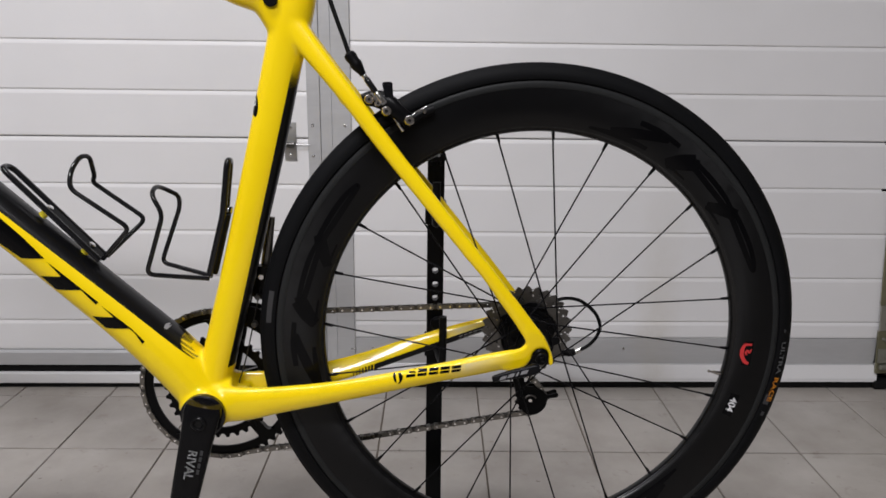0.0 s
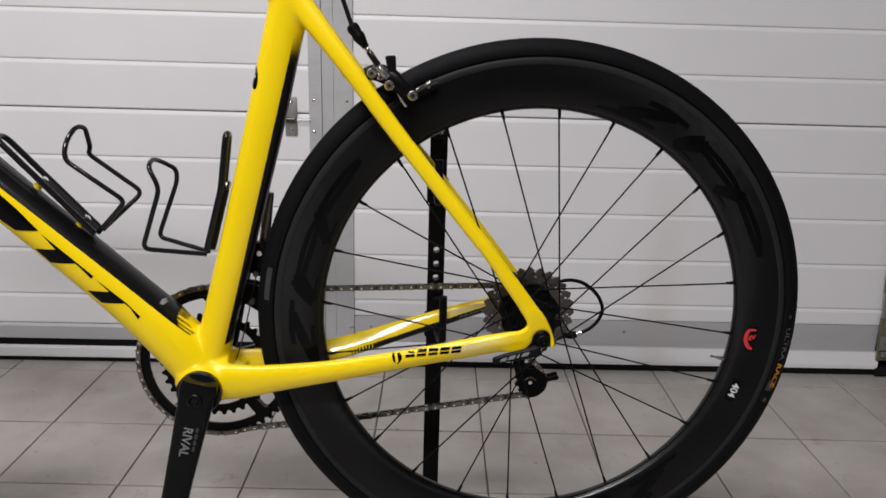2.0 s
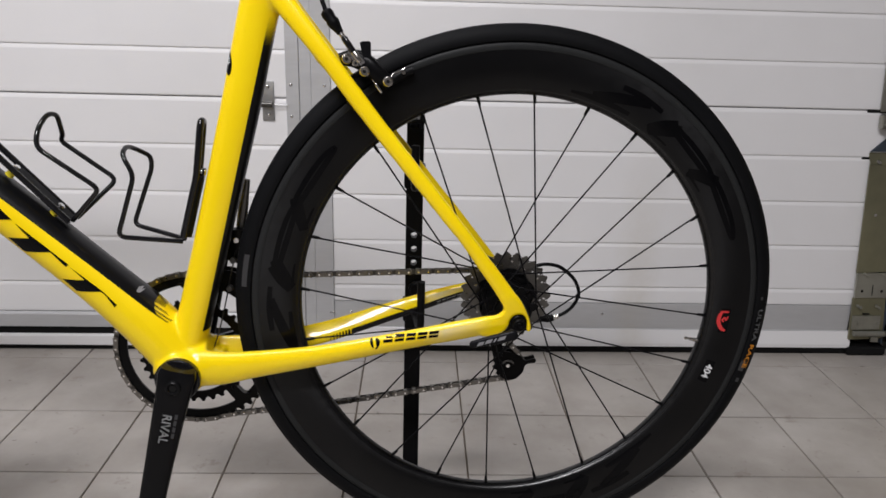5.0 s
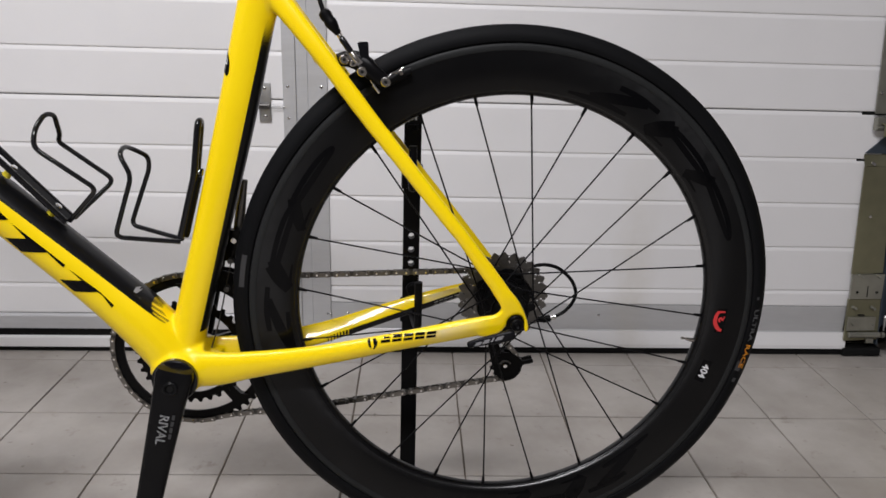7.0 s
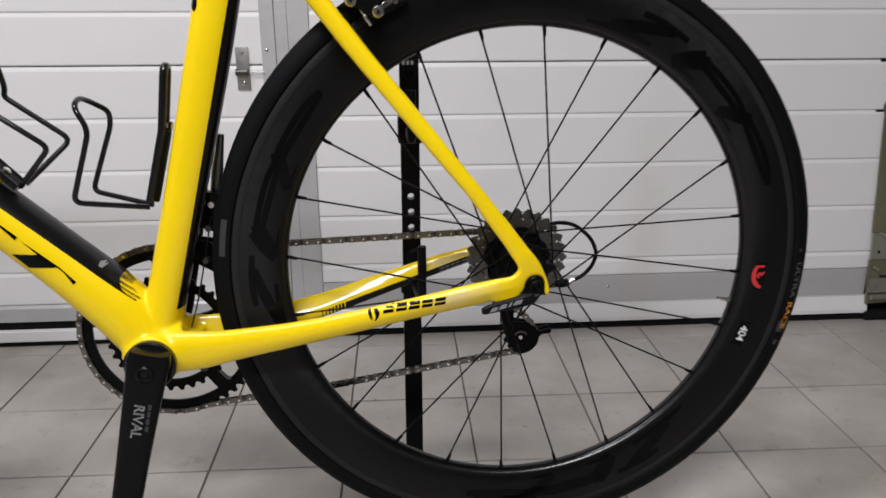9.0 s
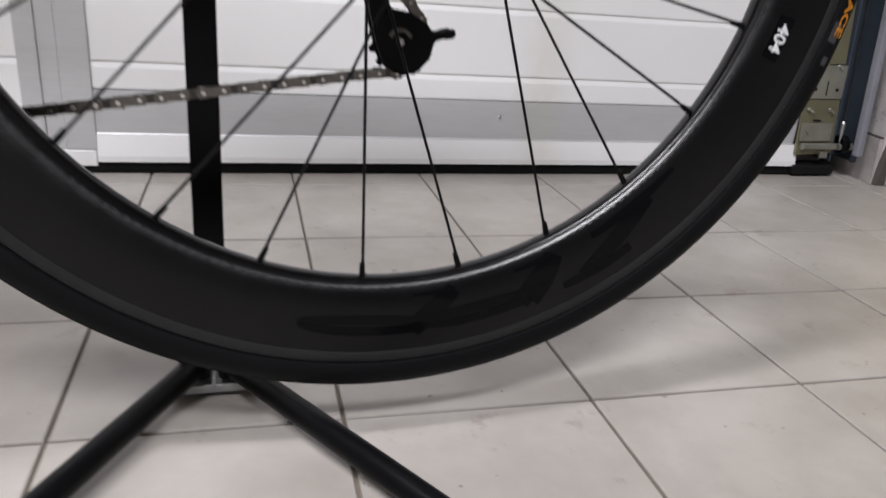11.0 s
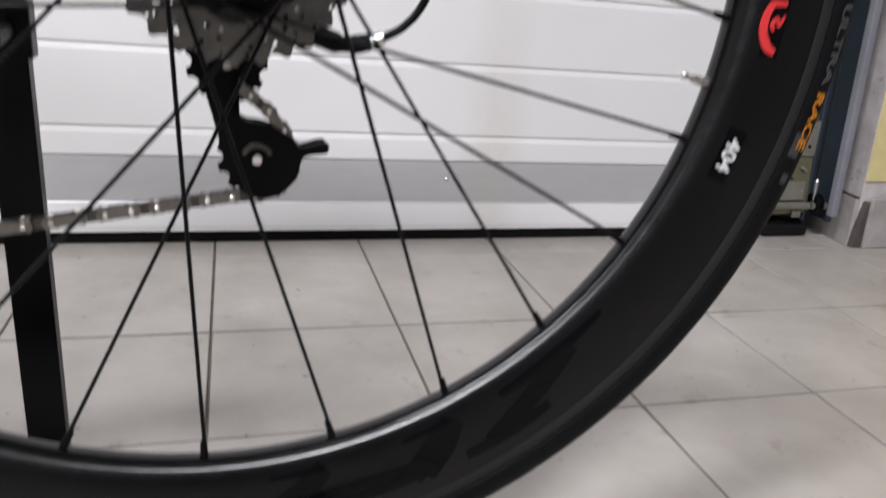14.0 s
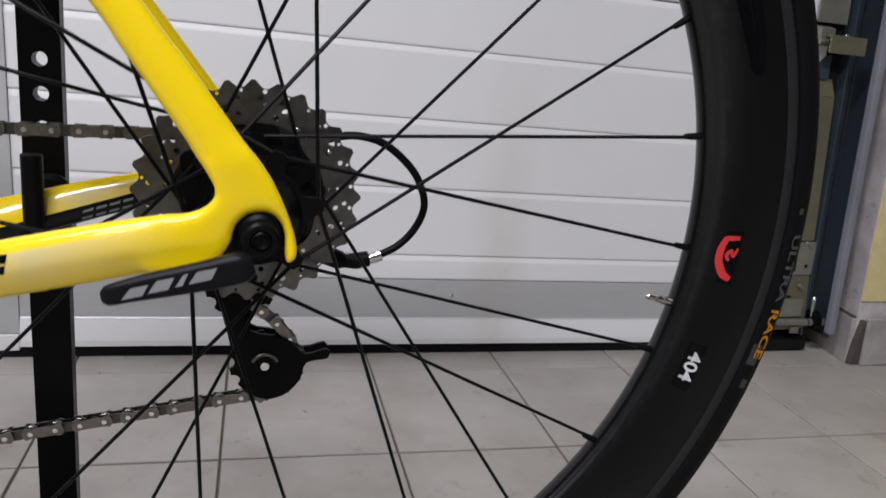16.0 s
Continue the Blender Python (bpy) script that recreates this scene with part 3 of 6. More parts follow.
def make_shell():
    for name, label, b, mat in (
        ("wall_west", "plain grey garage wall", (-2.35, -2.2, -4.2, 0.9, 0, 2.5), WALL_DARK),
        ("wall_east", "plain grey garage wall", (2.4, 2.55, -4.2, 0.9, 0, 2.5), WALL_DARK),
        ("wall_south", "plain grey garage wall", (-2.35, 2.55, -4.35, -4.2, 0, 2.5), WALL_DARK),
    ):
        bm = bmesh.new()
        box(bm, *b)
        structure(name, label, bm, mat, m=pose(0, 0, 0))
    bm = bmesh.new()
    box(bm, -2.35, 2.55, -4.35, 1.0, 2.5, 2.6)
    structure("ceiling", "plain white garage ceiling", bm, CEIL_WHITE, m=pose(0, 0, 0))
    # the pier beside the door opening, a little out of plumb like the track: its return faces the door
    def leaning(bm):
        for v in bm.verts:
            if v.co.x < 1.3:
                v.co.x -= 0.078 * v.co.z
        return bm
    bm = bmesh.new()
    loft(bm, [[(x, y, z) for x, y in ((1.037, 0.555), (2.45, 0.555), (2.45, 0.95), (1.070, 0.95), (1.066, 0.70))] for z in (0.0, 2.5)])
    bmesh.ops.recalc_face_normals(bm, faces=bm.faces)
    structure("wall_north", "old stained plaster wall beside the garage door", leaning(bm), WALL_WHITE, m=pose(0, 0, 0))
    bm = bmesh.new()
    box(bm, 1.0385, 2.45, 0.5515, 0.5546, 0.115, 2.5)
    structure("trim", "pale yellow painted face of the wall", leaning(bm), WALL_YELLOW, m=pose(0, 0, 0))
    bm = bmesh.new()
    box(bm, -2.4, 1.2, 0.72, 0.9, 0.0, 2.5)
    structure("wall_door_side", "plain wall that closes the door opening", bm, WALL_WHITE, m=pose(0, 0, 0))
    bm = bmesh.new()
    loft(bm, [[(x, y, z) for x, y in ((1.0292, 0.5570), (1.0362, 0.5555), (1.0640, 0.690), (1.0570, 0.6915))] for z in (0.0, 0.0815, 0.083)])
    bmesh.ops.recalc_face_normals(bm, faces=bm.faces)
    skirt = structure("baseboard", "grey ceramic skirting tiles on the pier", leaning(bm), SKIRT, m=pose(0, 0, 0))
    bm = bmesh.new()
    loft(bm, [[(x, y, z) for x, y in ((1.0302, 0.5570), (1.0362, 0.5557), (1.0640, 0.690), (1.0580, 0.6915))] for z in (0.083, 0.0862)])
    bmesh.ops.recalc_face_normals(bm, faces=bm.faces)
    part("skirting_joint", leaning(bm), OLD_MORTAR, skirt, "dark cracked joint above the skirting", smooth=False)
    for k in range(6):
        bm = bmesh.new()
        box(bm, 1.053 + 0.2 * k, 1.2515 + 0.2 * k, 0.5425, 0.5505, 0.0, 0.085, 0.0015)
        part("skirting_tile", leaning(bm), SKIRT, skirt, smooth=False)
    bm = bmesh.new()
    loft(bm, [[(x, y, z) for x, y in ((1.0300 + d, 0.5555), (1.0360 + d, 0.5485), (1.0525, 0.5475), (1.0525, 0.5545))] for z, d in ((0.0, 0.0), (0.03, 0.004), (0.06, 0.009), (0.080, 0.0145))])
    bmesh.ops.recalc_face_normals(bm, faces=bm.faces)
    part("open_joint", leaning(bm), OLD_MORTAR, skirt, "dark crumbling mortar in the open corner", smooth=False)


make_shell()


def make_track():
    """The door's side track: channel, guide rail, zinc side plates, bottom bracket and brace; all lean a little."""
    track = thing("door_track", "galvanised garage door track with yellow zinc brackets and bolts", "door track", door_pose)

    def fit(name, bm, material, parent, label="", m=None, smooth=False):
        mm = m if m is not None else Matrix()
        for v in bm.verts:
            q = mm @ v.co
            v.co = Vector((q.x - 0.078 * (q.z - 0.3), q.y, q.z))
        return part(name, bm, material, parent, label, smooth=smooth)

    def plate(outline, y0, y1, bevel=0.0008):
        bm = bmesh.new()
        slab(bm, outline, y0, y1, bevel=bevel)
        return bm
    # channel: one bent profile, open to the door
    prof = [(0.955, -0.012), (0.955, 0.030), (1.005, 0.030), (1.005, -0.024), (0.992, -0.024), (0.992, -0.021), (1.002, -0.021), (1.002, 0.027), (0.958, 0.027), (0.958, -0.012)]
    bm = bmesh.new()
    loft(bm, [[(x, y, z) for x, y in prof] for z in (0.03, 2.3)])
    bmesh.ops.recalc_face_normals(bm, faces=bm.faces)
    fit("channel", bm, TRACK_STEEL, track, "dark blue grey steel channel")
    bm = bmesh.new()
    box(bm, 0.9785, 0.9915, -0.050, -0.036, 0.046, 2.3, 0.003)
    fit("guide_rail", bm, RAIL_GREY, track, "grey steel guide rail")
    bm = bmesh.new()
    pipe(bm, [(0.9665, -0.016, 0.100), (0.9665, -0.016, 2.3)], 0.0013, 6)
    cable = fit("lift_cable", bm, DARK_STEEL, track, "thin steel lift cable")
    bm = bmesh.new()
    pipe(bm, [(0.9665, -0.016, 0.104), (0.9665, -0.016, 0.100), (0.9665, -0.016, 0.084), (0.9665, -0.016, 0.066)], [0.0016, 0.0042, 0.0036, 0.0016], 8)
    fit("cable_end", bm, HINGE_ZINC, cable)
    # lower side plate with a folded top
    fit("side_plate", plate([(0.8795, 0.199), (0.9505, 0.203), (0.9420, 0.441), (0.8795, 0.441)], -0.010, -0.007), ZINC, track, "yellow zinc side plate")
    bm = bmesh.new()
    loft(bm, [[(x, y, z) for y, z in ((-0.0105, 0.4415), (-0.0075, 0.4415), (0.004, 0.467), (0.001, 0.468))] for x in (0.8805, 0.9410)])
    bmesh.ops.recalc_face_normals(bm, faces=bm.faces)
    fit("plate_fold", bm, ZINC, track)
    # bottom bracket
    bracket = fit("bottom_bracket", plate([(0.8785, 0.040), (0.9560, 0.044), (0.9525, 0.1415), (0.8785, 0.1405)], -0.012, -0.007), ZINC, track, "zinc bottom bracket with bolts")
    fit("cover_plate", plate([(0.8790, 0.142), (0.9520, 0.143), (0.9530, 0.201), (0.8790, 0.199)], -0.0145, -0.0105), ZINC_PALE, bracket, "pale galvanised cover plate")
    fit("foot_plate", plate([(0.8800, 0.066), (0.9440, 0.068), (0.9440, 0.100), (0.8800, 0.099)], -0.0165, -0.0125), ZINC_PALE, bracket)
    for x, z in ((0.8955, 0.1985), (0.9040, 0.194), (0.9355, 0.1985), (0.9420, 0.194), (0.8890, 0.123), (0.8960, 0.119), (0.9325, 0.123), (0.9390, 0.1185), (0.8895, 0.084), (0.8935, 0.080), (0.9380, 0.082)):
        bm = bmesh.new()
        cyl(bm, 0, 0, -0.003, 0, 0.0040, 6)
        cyl(bm, 0, -0.003, -0.006, 0, 0.0020, 8)
        fit("bolt", bm, ZINC_PALE, bracket, m=pose(x, -0.013, z))
    # black discs painted as the shade inside two holes
    for x in (0.894, 0.939):
        bm = bmesh.new()
        cyl(bm, 0, 0, -0.0006, 0, 0.0032, 10)
        fit("hole_shade", bm, SEAL_AND_SHADE, bracket, m=pose(x, -0.0145, 0.1585))
    # slots drawn as black blocks, their shade put into the colour
    for b in ((0.9165, 0.9185, 0.148, 0.173), (0.903, 0.918, 0.1025, 0.1045)):
        bm = bmesh.new()
        box(bm, b[0], b[1], -0.0151, -0.012, b[2], b[3])
        fit("slot", bm, SEAL_AND_SHADE, bracket)
    for x0, x1 in ((0.884, 0.955), (0.9595, 1.005)):
        bm = bmesh.new()
        loft(bm, [[(x, -0.018 + 0.0065 * math.cos(w), 0.0575 + 0.0065 * math.sin(w)) for w in [k * math.pi / 6 for k in range(12)]] for x in (x0, x1)])
        fit("roller_axle", bm, ZINC_PALE, track, "zinc roller axle", smooth=True)
    bm = bmesh.new()
    loft(bm, [[(x, -0.014 + r * math.cos(w), 0.062 + r * math.sin(w)) for w in [k * math.pi / 8 for k in range(16)]] for x, r in ((0.966, 0.014), (0.968, 0.017), (0.978, 0.017), (0.980, 0.014))])
    fit("roller", bm, PLASTIC, track)
    fit("bottom_tab", plate([(0.928, 0.036), (0.945, 0.036), (0.945, 0.048), (0.928, 0.048)], -0.016, -0.0125), ZINC_PALE, track)
    bm = bmesh.new()
    box(bm, 0.878, 0.968, -0.014, 0.020, 0.003, 0.021, 0.004)
    fit("rubber_foot", bm, SEAL_AND_SHADE, track)
    # black strip painted as the shade in the gap between the plates; gusset, brace and joint
    bm = bmesh.new()
    box(bm, 0.866, 0.950, 0.001, 0.006, 0.44, 0.57)
    fit("gap_shade_strip", bm, SEAL_AND_SHADE, track)
    fit("gusset", plate([(0.8810, 0.468), (0.9290, 0.468), (0.9290, 0.505), (0.9200, 0.503)], -0.004, -0.001), TRACK_STEEL, track)
    bm = bmesh.new()
    box(bm, 0.897, 0.964, -0.034, -0.030, 0.507, 0.534, 0.0015)
    box(bm, 0.897, 0.964, -0.0302, -0.002, 0.5305, 0.534, 0.001)
    fit("brace", bm, ZINC, track, "yellow zinc angle brace")
    bm = bmesh.new()
    box(bm, 0.888, 0.915, -0.020, -0.006, 0.517, 0.545, 0.003)
    fit("joint_block", bm, ZINC_PALE, track)
    bm = bmesh.new()
    loft(bm, [[(x, -0.022 + 0.004 * math.cos(w), 0.524 + 0.004 * math.sin(w)) for w in [k * math.pi / 5 for k in range(10)]] for x in (0.886, 0.906)])
    fit("joint_pin", bm, ZINC_PALE, track, smooth=True)
    fit("upper_plate", plate([(0.888, 0.552), (0.942, 0.552), (0.942, 1.2), (0.888, 1.2)], -0.010, -0.007), ZINC_PALE, track, "pale zinc upper plate")
    for x, z, y in ((0.8945, 0.449, -0.010), (0.8990, 0.446, -0.010), (0.895, 0.594, -0.010), (0.925, 0.594, -0.010), (0.904, 0.332, -0.010), (0.926, 0.534, -0.030)):
        bm = bmesh.new()
        cyl(bm, 0, 0, -0.003, 0, 0.0035, 8)
        fit("bolt", bm, CHROME, track, m=pose(x, y, z))


make_track()


from mathutils.geometry import delaunay_2d_cdt

# ---- the bicycle: its own coordinates start at the rear hub; x to the rear, y to the drive side, z up ----
bike_pose = pose(0, 0, HUB_Z) @ pose(0, 0, 0, -LEAN)
bicycle = thing("bicycle", "yellow carbon road bicycle with deep black rims in a stand", "bicycle", bike_pose)
BBX, BBZ = -0.3965, -0.0790


def ring_of(c, along, hv, hy, n=20, power=2.4):
    """A rounded tube section at c, square to the direction along in the x-z plane."""
    d = Vector((along[0], 0, along[1])).normalized()
    v = Vector((-d.z, 0, d.x))
    out = []
    for k in range(n):
        w = 2 * math.pi * k / n
        cw, sw = math.cos(w), math.sin(w)
        a, b = math.copysign(abs(cw) ** (2 / power), cw), math.copysign(abs(sw) ** (2 / power), sw)
        out.append(Vector(c) + v * hv * a + Vector((0, 1, 0)) * hy * b)
    return out


def tube(bm, rows, steps=5, power=2.3):
    """rows: x, y, z, half height, half width."""
    line = smooth_line(rows, steps)
    rings = []
    for i, q in enumerate(line):
        a, b = line[max(i - 1, 0)], line[min(i + 1, len(line) - 1)]
        rings.append(ring_of((q[0], q[1], q[2]), (b[0] - a[0], b[2] - a[2]), q[3], q[4], power=power))
    loft(bm, rings)


def make_frame():
    bm = bmesh.new()
    # seat tube
    tube(bm, [(-0.268, 0, 0.438, 0.019, 0.016), (-0.2805, 0, 0.388, 0.023, 0.018), (-0.2965, 0, 0.3248, 0.0222, 0.017), (-0.319, 0, 0.2289, 0.0222, 0.0165),
              (-0.353, 0, 0.0966, 0.0208, 0.0175), (-0.379, 0, 0.0, 0.0205, 0.021), (BBX, 0, BBZ + 0.01, 0.021, 0.03)])
    # down tube
    tube(bm, [(-0.872, 0, 0.385, 0.026, 0.024), (-0.75, 0, 0.272, 0.0275, 0.026), (-0.62, 0, 0.1505, 0.0275, 0.027), (-0.50, 0, 0.0385, 0.0285, 0.029),
              (-0.44, 0, -0.0215, 0.031, 0.034), (-0.405, 0, -0.065, 0.030, 0.038)])
    # top tube
    tube(bm, [(-0.262, 0, 0.398, 0.019, 0.015), (-0.31, 0, 0.404, 0.022, 0.017), (-0.34, 0, 0.411, 0.0205, 0.018), (-0.37, 0, 0.417, 0.0185, 0.018), (-0.6, 0, 0.446, 0.018, 0.02), (-0.86, 0, 0.478, 0.021, 0.02)])
    # fillet under the top tube
    tube(bm, [(-0.342, 0, 0.4155, 0.0155, 0.0155), (-0.312, 0, 0.394, 0.0155, 0.0160), (-0.2925, 0, 0.362, 0.0155, 0.0160)])
    # head tube
    tube(bm, [(-0.888, 0, 0.36, 0.024, 0.024), (-0.868, 0, 0.43, 0.021, 0.021), (-0.848, 0, 0.505, 0.022, 0.022)])
    # bottom bracket shell
    cyl(bm, BBX, -0.043, 0.043, BBZ, 0.0275, 40, 0.003)
    tube(bm, [(-0.425, 0, -0.062, 0.026, 0.036), (BBX, 0, BBZ + 0.008, 0.030, 0.040), (-0.365, 0, -0.068, 0.024, 0.036)])
    for s in (-1, 1):
        # chainstay; the drive side has a broad slanting top facet
        if s < 0:
            line = smooth_line([(-0.385, -0.024, -0.074, 0.024, 0.024, 0.014), (-0.350, -0.031, -0.0715, 0.0215, 0.0215, 0.011), (-0.311, -0.0365, -0.0650, 0.0175, 0.0175, 0.0095), (-0.2316, -0.047, -0.0497, 0.0135, 0.0135, 0.0085),
                                (-0.1384, -0.0575, -0.028, 0.0118, 0.0124, 0.008), (-0.0714, -0.0645, -0.0116, 0.0117, 0.0136, 0.0078), (-0.042, -0.0668, -0.0058, 0.0122, 0.0124, 0.0068), (-0.030, -0.0675, -0.0042, 0.0122, 0.0112, 0.0060), (-0.018, -0.068, -0.0035, 0.008, 0.008, 0.005)], 6)
        else:
            line = smooth_line([(-0.385, 0.024, -0.074, 0.024, 0.024, 0.014), (-0.350, 0.031, -0.0745, 0.0220, 0.0185, 0.012), (-0.311, 0.0348, -0.0730, 0.0215, 0.0110, 0.0128), (-0.2316, 0.047, -0.0596, 0.0185, 0.0100, 0.0138),
                                (-0.1384, 0.0575, -0.0318, 0.0158, 0.0100, 0.0098), (-0.0714, 0.0645, -0.0119, 0.0124, 0.0095, 0.0068), (-0.030, 0.0675, -0.0005, 0.0085, 0.0090, 0.0065), (-0.018, 0.068, 0.001, 0.007, 0.008, 0.005)], 6)
        rings = []
        for i, q in enumerate(line):
            n0, n1 = line[max(i - 1, 0)], line[min(i + 1, len(line) - 1)]
            d = Vector((n1[0] - n0[0], 0, n1[2] - n0[2])).normalized()
            v = Vector((-d.z, 0, d.x))
            if s < 0:
                # the outer face turns under below its middle
                high, low = 0.87, 0.87 + 0.40 * min(1.0, max(0.0, (q[0] + 0.33) / 0.10)) + 0.42 * min(1.0, max(0.0, (q[0] + 0.20) / 0.08))
            else:
                high, low = 1.92 - 0.55 * min(1.0, max(0.0, (q[0] + 0.15) / 0.06)), 0.55
            ring = []
            for k in range(24):
                w = 2 * math.pi * k / 24
                cw, sw = math.cos(w), math.sin(w)
                e = high if cw > 0 else low
                up, out = math.copysign(abs(cw) ** e, cw), math.copysign(abs(sw) ** e, sw)
                ring.append(Vector((q[0], q[1], q[2])) + v * up * (q[3] if up > 0 else q[4]) + Vector((0, q[5] * out, 0)))
            rings.append(ring)
        loft(bm, rings)
        # seatstay
        tube(bm, [(-0.283, s * 0.008, 0.372, 0.016, 0.010), (-0.2640, s * 0.014, 0.348, 0.0130, 0.009), (-0.2200, s * 0.027, 0.2935, 0.0105, 0.0075), (-0.1750, s * 0.036, 0.2350, 0.0100, 0.0068),
                  (-0.1255, s * 0.0455, 0.1740, 0.0095, 0.0062), (-0.0775, s * 0.056, 0.1150, 0.0088, 0.0058), (-0.0630, s * 0.059, 0.0975, 0.0086, 0.0056), (-0.0275, s * 0.065, 0.0500, 0.0098, 0.0054), (-0.0105, s * 0.068, 0.026, 0.0105, 0.0052)])
        # dropout web and hook
        web = smooth_line([(-0.045, -0.0155), (-0.045, 0.0035), (-0.028, 0.0078), (-0.0190, 0.0120), (-0.0172, 0.0190), (-0.0215, 0.0275), (-0.0130, 0.0345), (-0.0040, 0.0345), (0.0058, 0.021), (0.0134, 0.0037), (0.0160, -0.0075), (0.0135, -0.0125), (0.0102, -0.0115), (0.0102, 0.0005), (0.005, 0.0085),
                           (-0.004, 0.0088), (-0.0095, 0.0035), (-0.011, -0.004), (-0.018, -0.0125), (-0.030, -0.0170)], 3, True)
        bm2 = bmesh.new()
        slab(bm2, [(q[0], q[1]) for q in web], s * 0.068 - 0.0046, s * 0.068 + 0.0046)
        bmesh.ops.triangulate(bm2, faces=[f for f in bm2.faces if len(f.verts) > 4])
        tmp = bpy.data.meshes.new("web")
        bm2.to_mesh(tmp)
        bm2.free()
        bm.from_mesh(tmp)
        bpy.data.meshes.remove(tmp)
    # brake bridge
    cyl(bm, -0.2225, -0.026, 0.026, 0.292, 0.0095, 20)
    # low web between the chainstays behind the shell
    tube(bm, [(-0.385, 0, -0.078, 0.018, 0.032), (-0.352, 0, -0.076, 0.012, 0.034)])
    bmesh.ops.recalc_face_normals(bm, faces=bm.faces)
    # fused while turned askew, so that no tube lies along the voxels
    askew = pose(0, 0, 0, 24, 33, 19)
    bm.transform(askew)
    me = bpy.data.meshes.new("frame")
    bm.to_mesh(me)
    bm.free()
    tmp = bpy.data.objects.new("frame", me)
    scene.collection.objects.link(tmp)
    rm = tmp.modifiers.new("remesh", "REMESH")
    rm.mode, rm.voxel_size = "VOXEL", 0.0013
    sm = tmp.modifiers.new("smooth", "SMOOTH")
    sm.factor, sm.iterations = 0.5, 50
    dg = bpy.context.evaluated_depsgraph_get()
    done = bpy.data.meshes.new_from_object(tmp.evaluated_get(dg))
    bpy.data.objects.remove(tmp)
    done.transform(askew.inverted())
    for p in done.polygons:
        p.use_smooth = True
    done.materials.clear()
    done.materials.append(PAINT)
    ob = new("frame", done)
    ob.parent = bicycle
    ob["label"] = "gloss yellow carbon frame with black panels"
    return ob


frame_ob = make_frame()


# ---- wheels ----
R_NIP, A0 = 0.2552, 85.88
RIM_SIDE = [(0.3046, 0.0126), (0.2990, 0.0131), (0.2935, 0.0136), (0.2850, 0.0139), (0.2760, 0.0134), (0.2680, 0.0120), (0.2615, 0.0098), (0.2572, 0.0066), (0.2552, 0.0030)]


def rim_depth(r):
    """Half the rim's width at radius r."""
    rows = RIM_SIDE
    for (r0, y0), (r1, y1) in zip(rows, rows[1:]):
        if r1 <= r <= r0:
            return y1 + (y0 - y1) * (r - r1) / (r0 - r1)
    return 0.0125


def on_rim(angle, r, u, v, lift=0.0004):
    """A point u along and v outward from the place (angle, r) on the rim's near flank, rubber included."""
    rr, w = r + v, radians(angle) + u / r
    if rr > 0.3125:
        h = 0.0125 * math.sqrt(max(0.02, 1 - ((rr - 0.3215) / 0.0135) ** 2)) if rr > 0.3215 else 0.0125
    else:
        h = rim_depth(rr)
    return (rr * math.cos(w), -(h + lift), rr * math.sin(w))


def decal(name, wheel, angle, r, strokes, material, label="", lift=0.0004):
    """Printed shapes on the rim: each stroke is a line of (u, v, half width)."""
    bm = bmesh.new()
    for st in strokes:
        line = smooth_line(st, 6) if len(st) > 2 else [np.array(st[0]) + (np.array(st[1]) - np.array(st[0])) * k / 6 for k in range(7)]
        left, mid, right = [], [], []
        for i, q in enumerate(line):
            a, b = line[max(i - 1, 0)], line[min(i + 1, len(line) - 1)]
            d = np.array([b[0] - a[0], b[1] - a[1]])
            d = d / (np.linalg.norm(d) + 1e-9)
            nrm = np.array([-d[1], d[0]]) * q[2]
            for side, k in ((left, 1), (mid, 0), (right, -1)):
                side.append(bm.verts.new(on_rim(angle, r, q[0] + k * nrm[0], q[1] + k * nrm[1], lift)))
        for s0, s1 in ((left, mid), (mid, right)):
            for i in range(len(line) - 1):
                bm.faces.new((s0[i], s1[i], s1[i + 1], s0[i + 1]))
    bmesh.ops.recalc_face_normals(bm, faces=bm.faces)
    return part(name, bm, material, wheel, label)


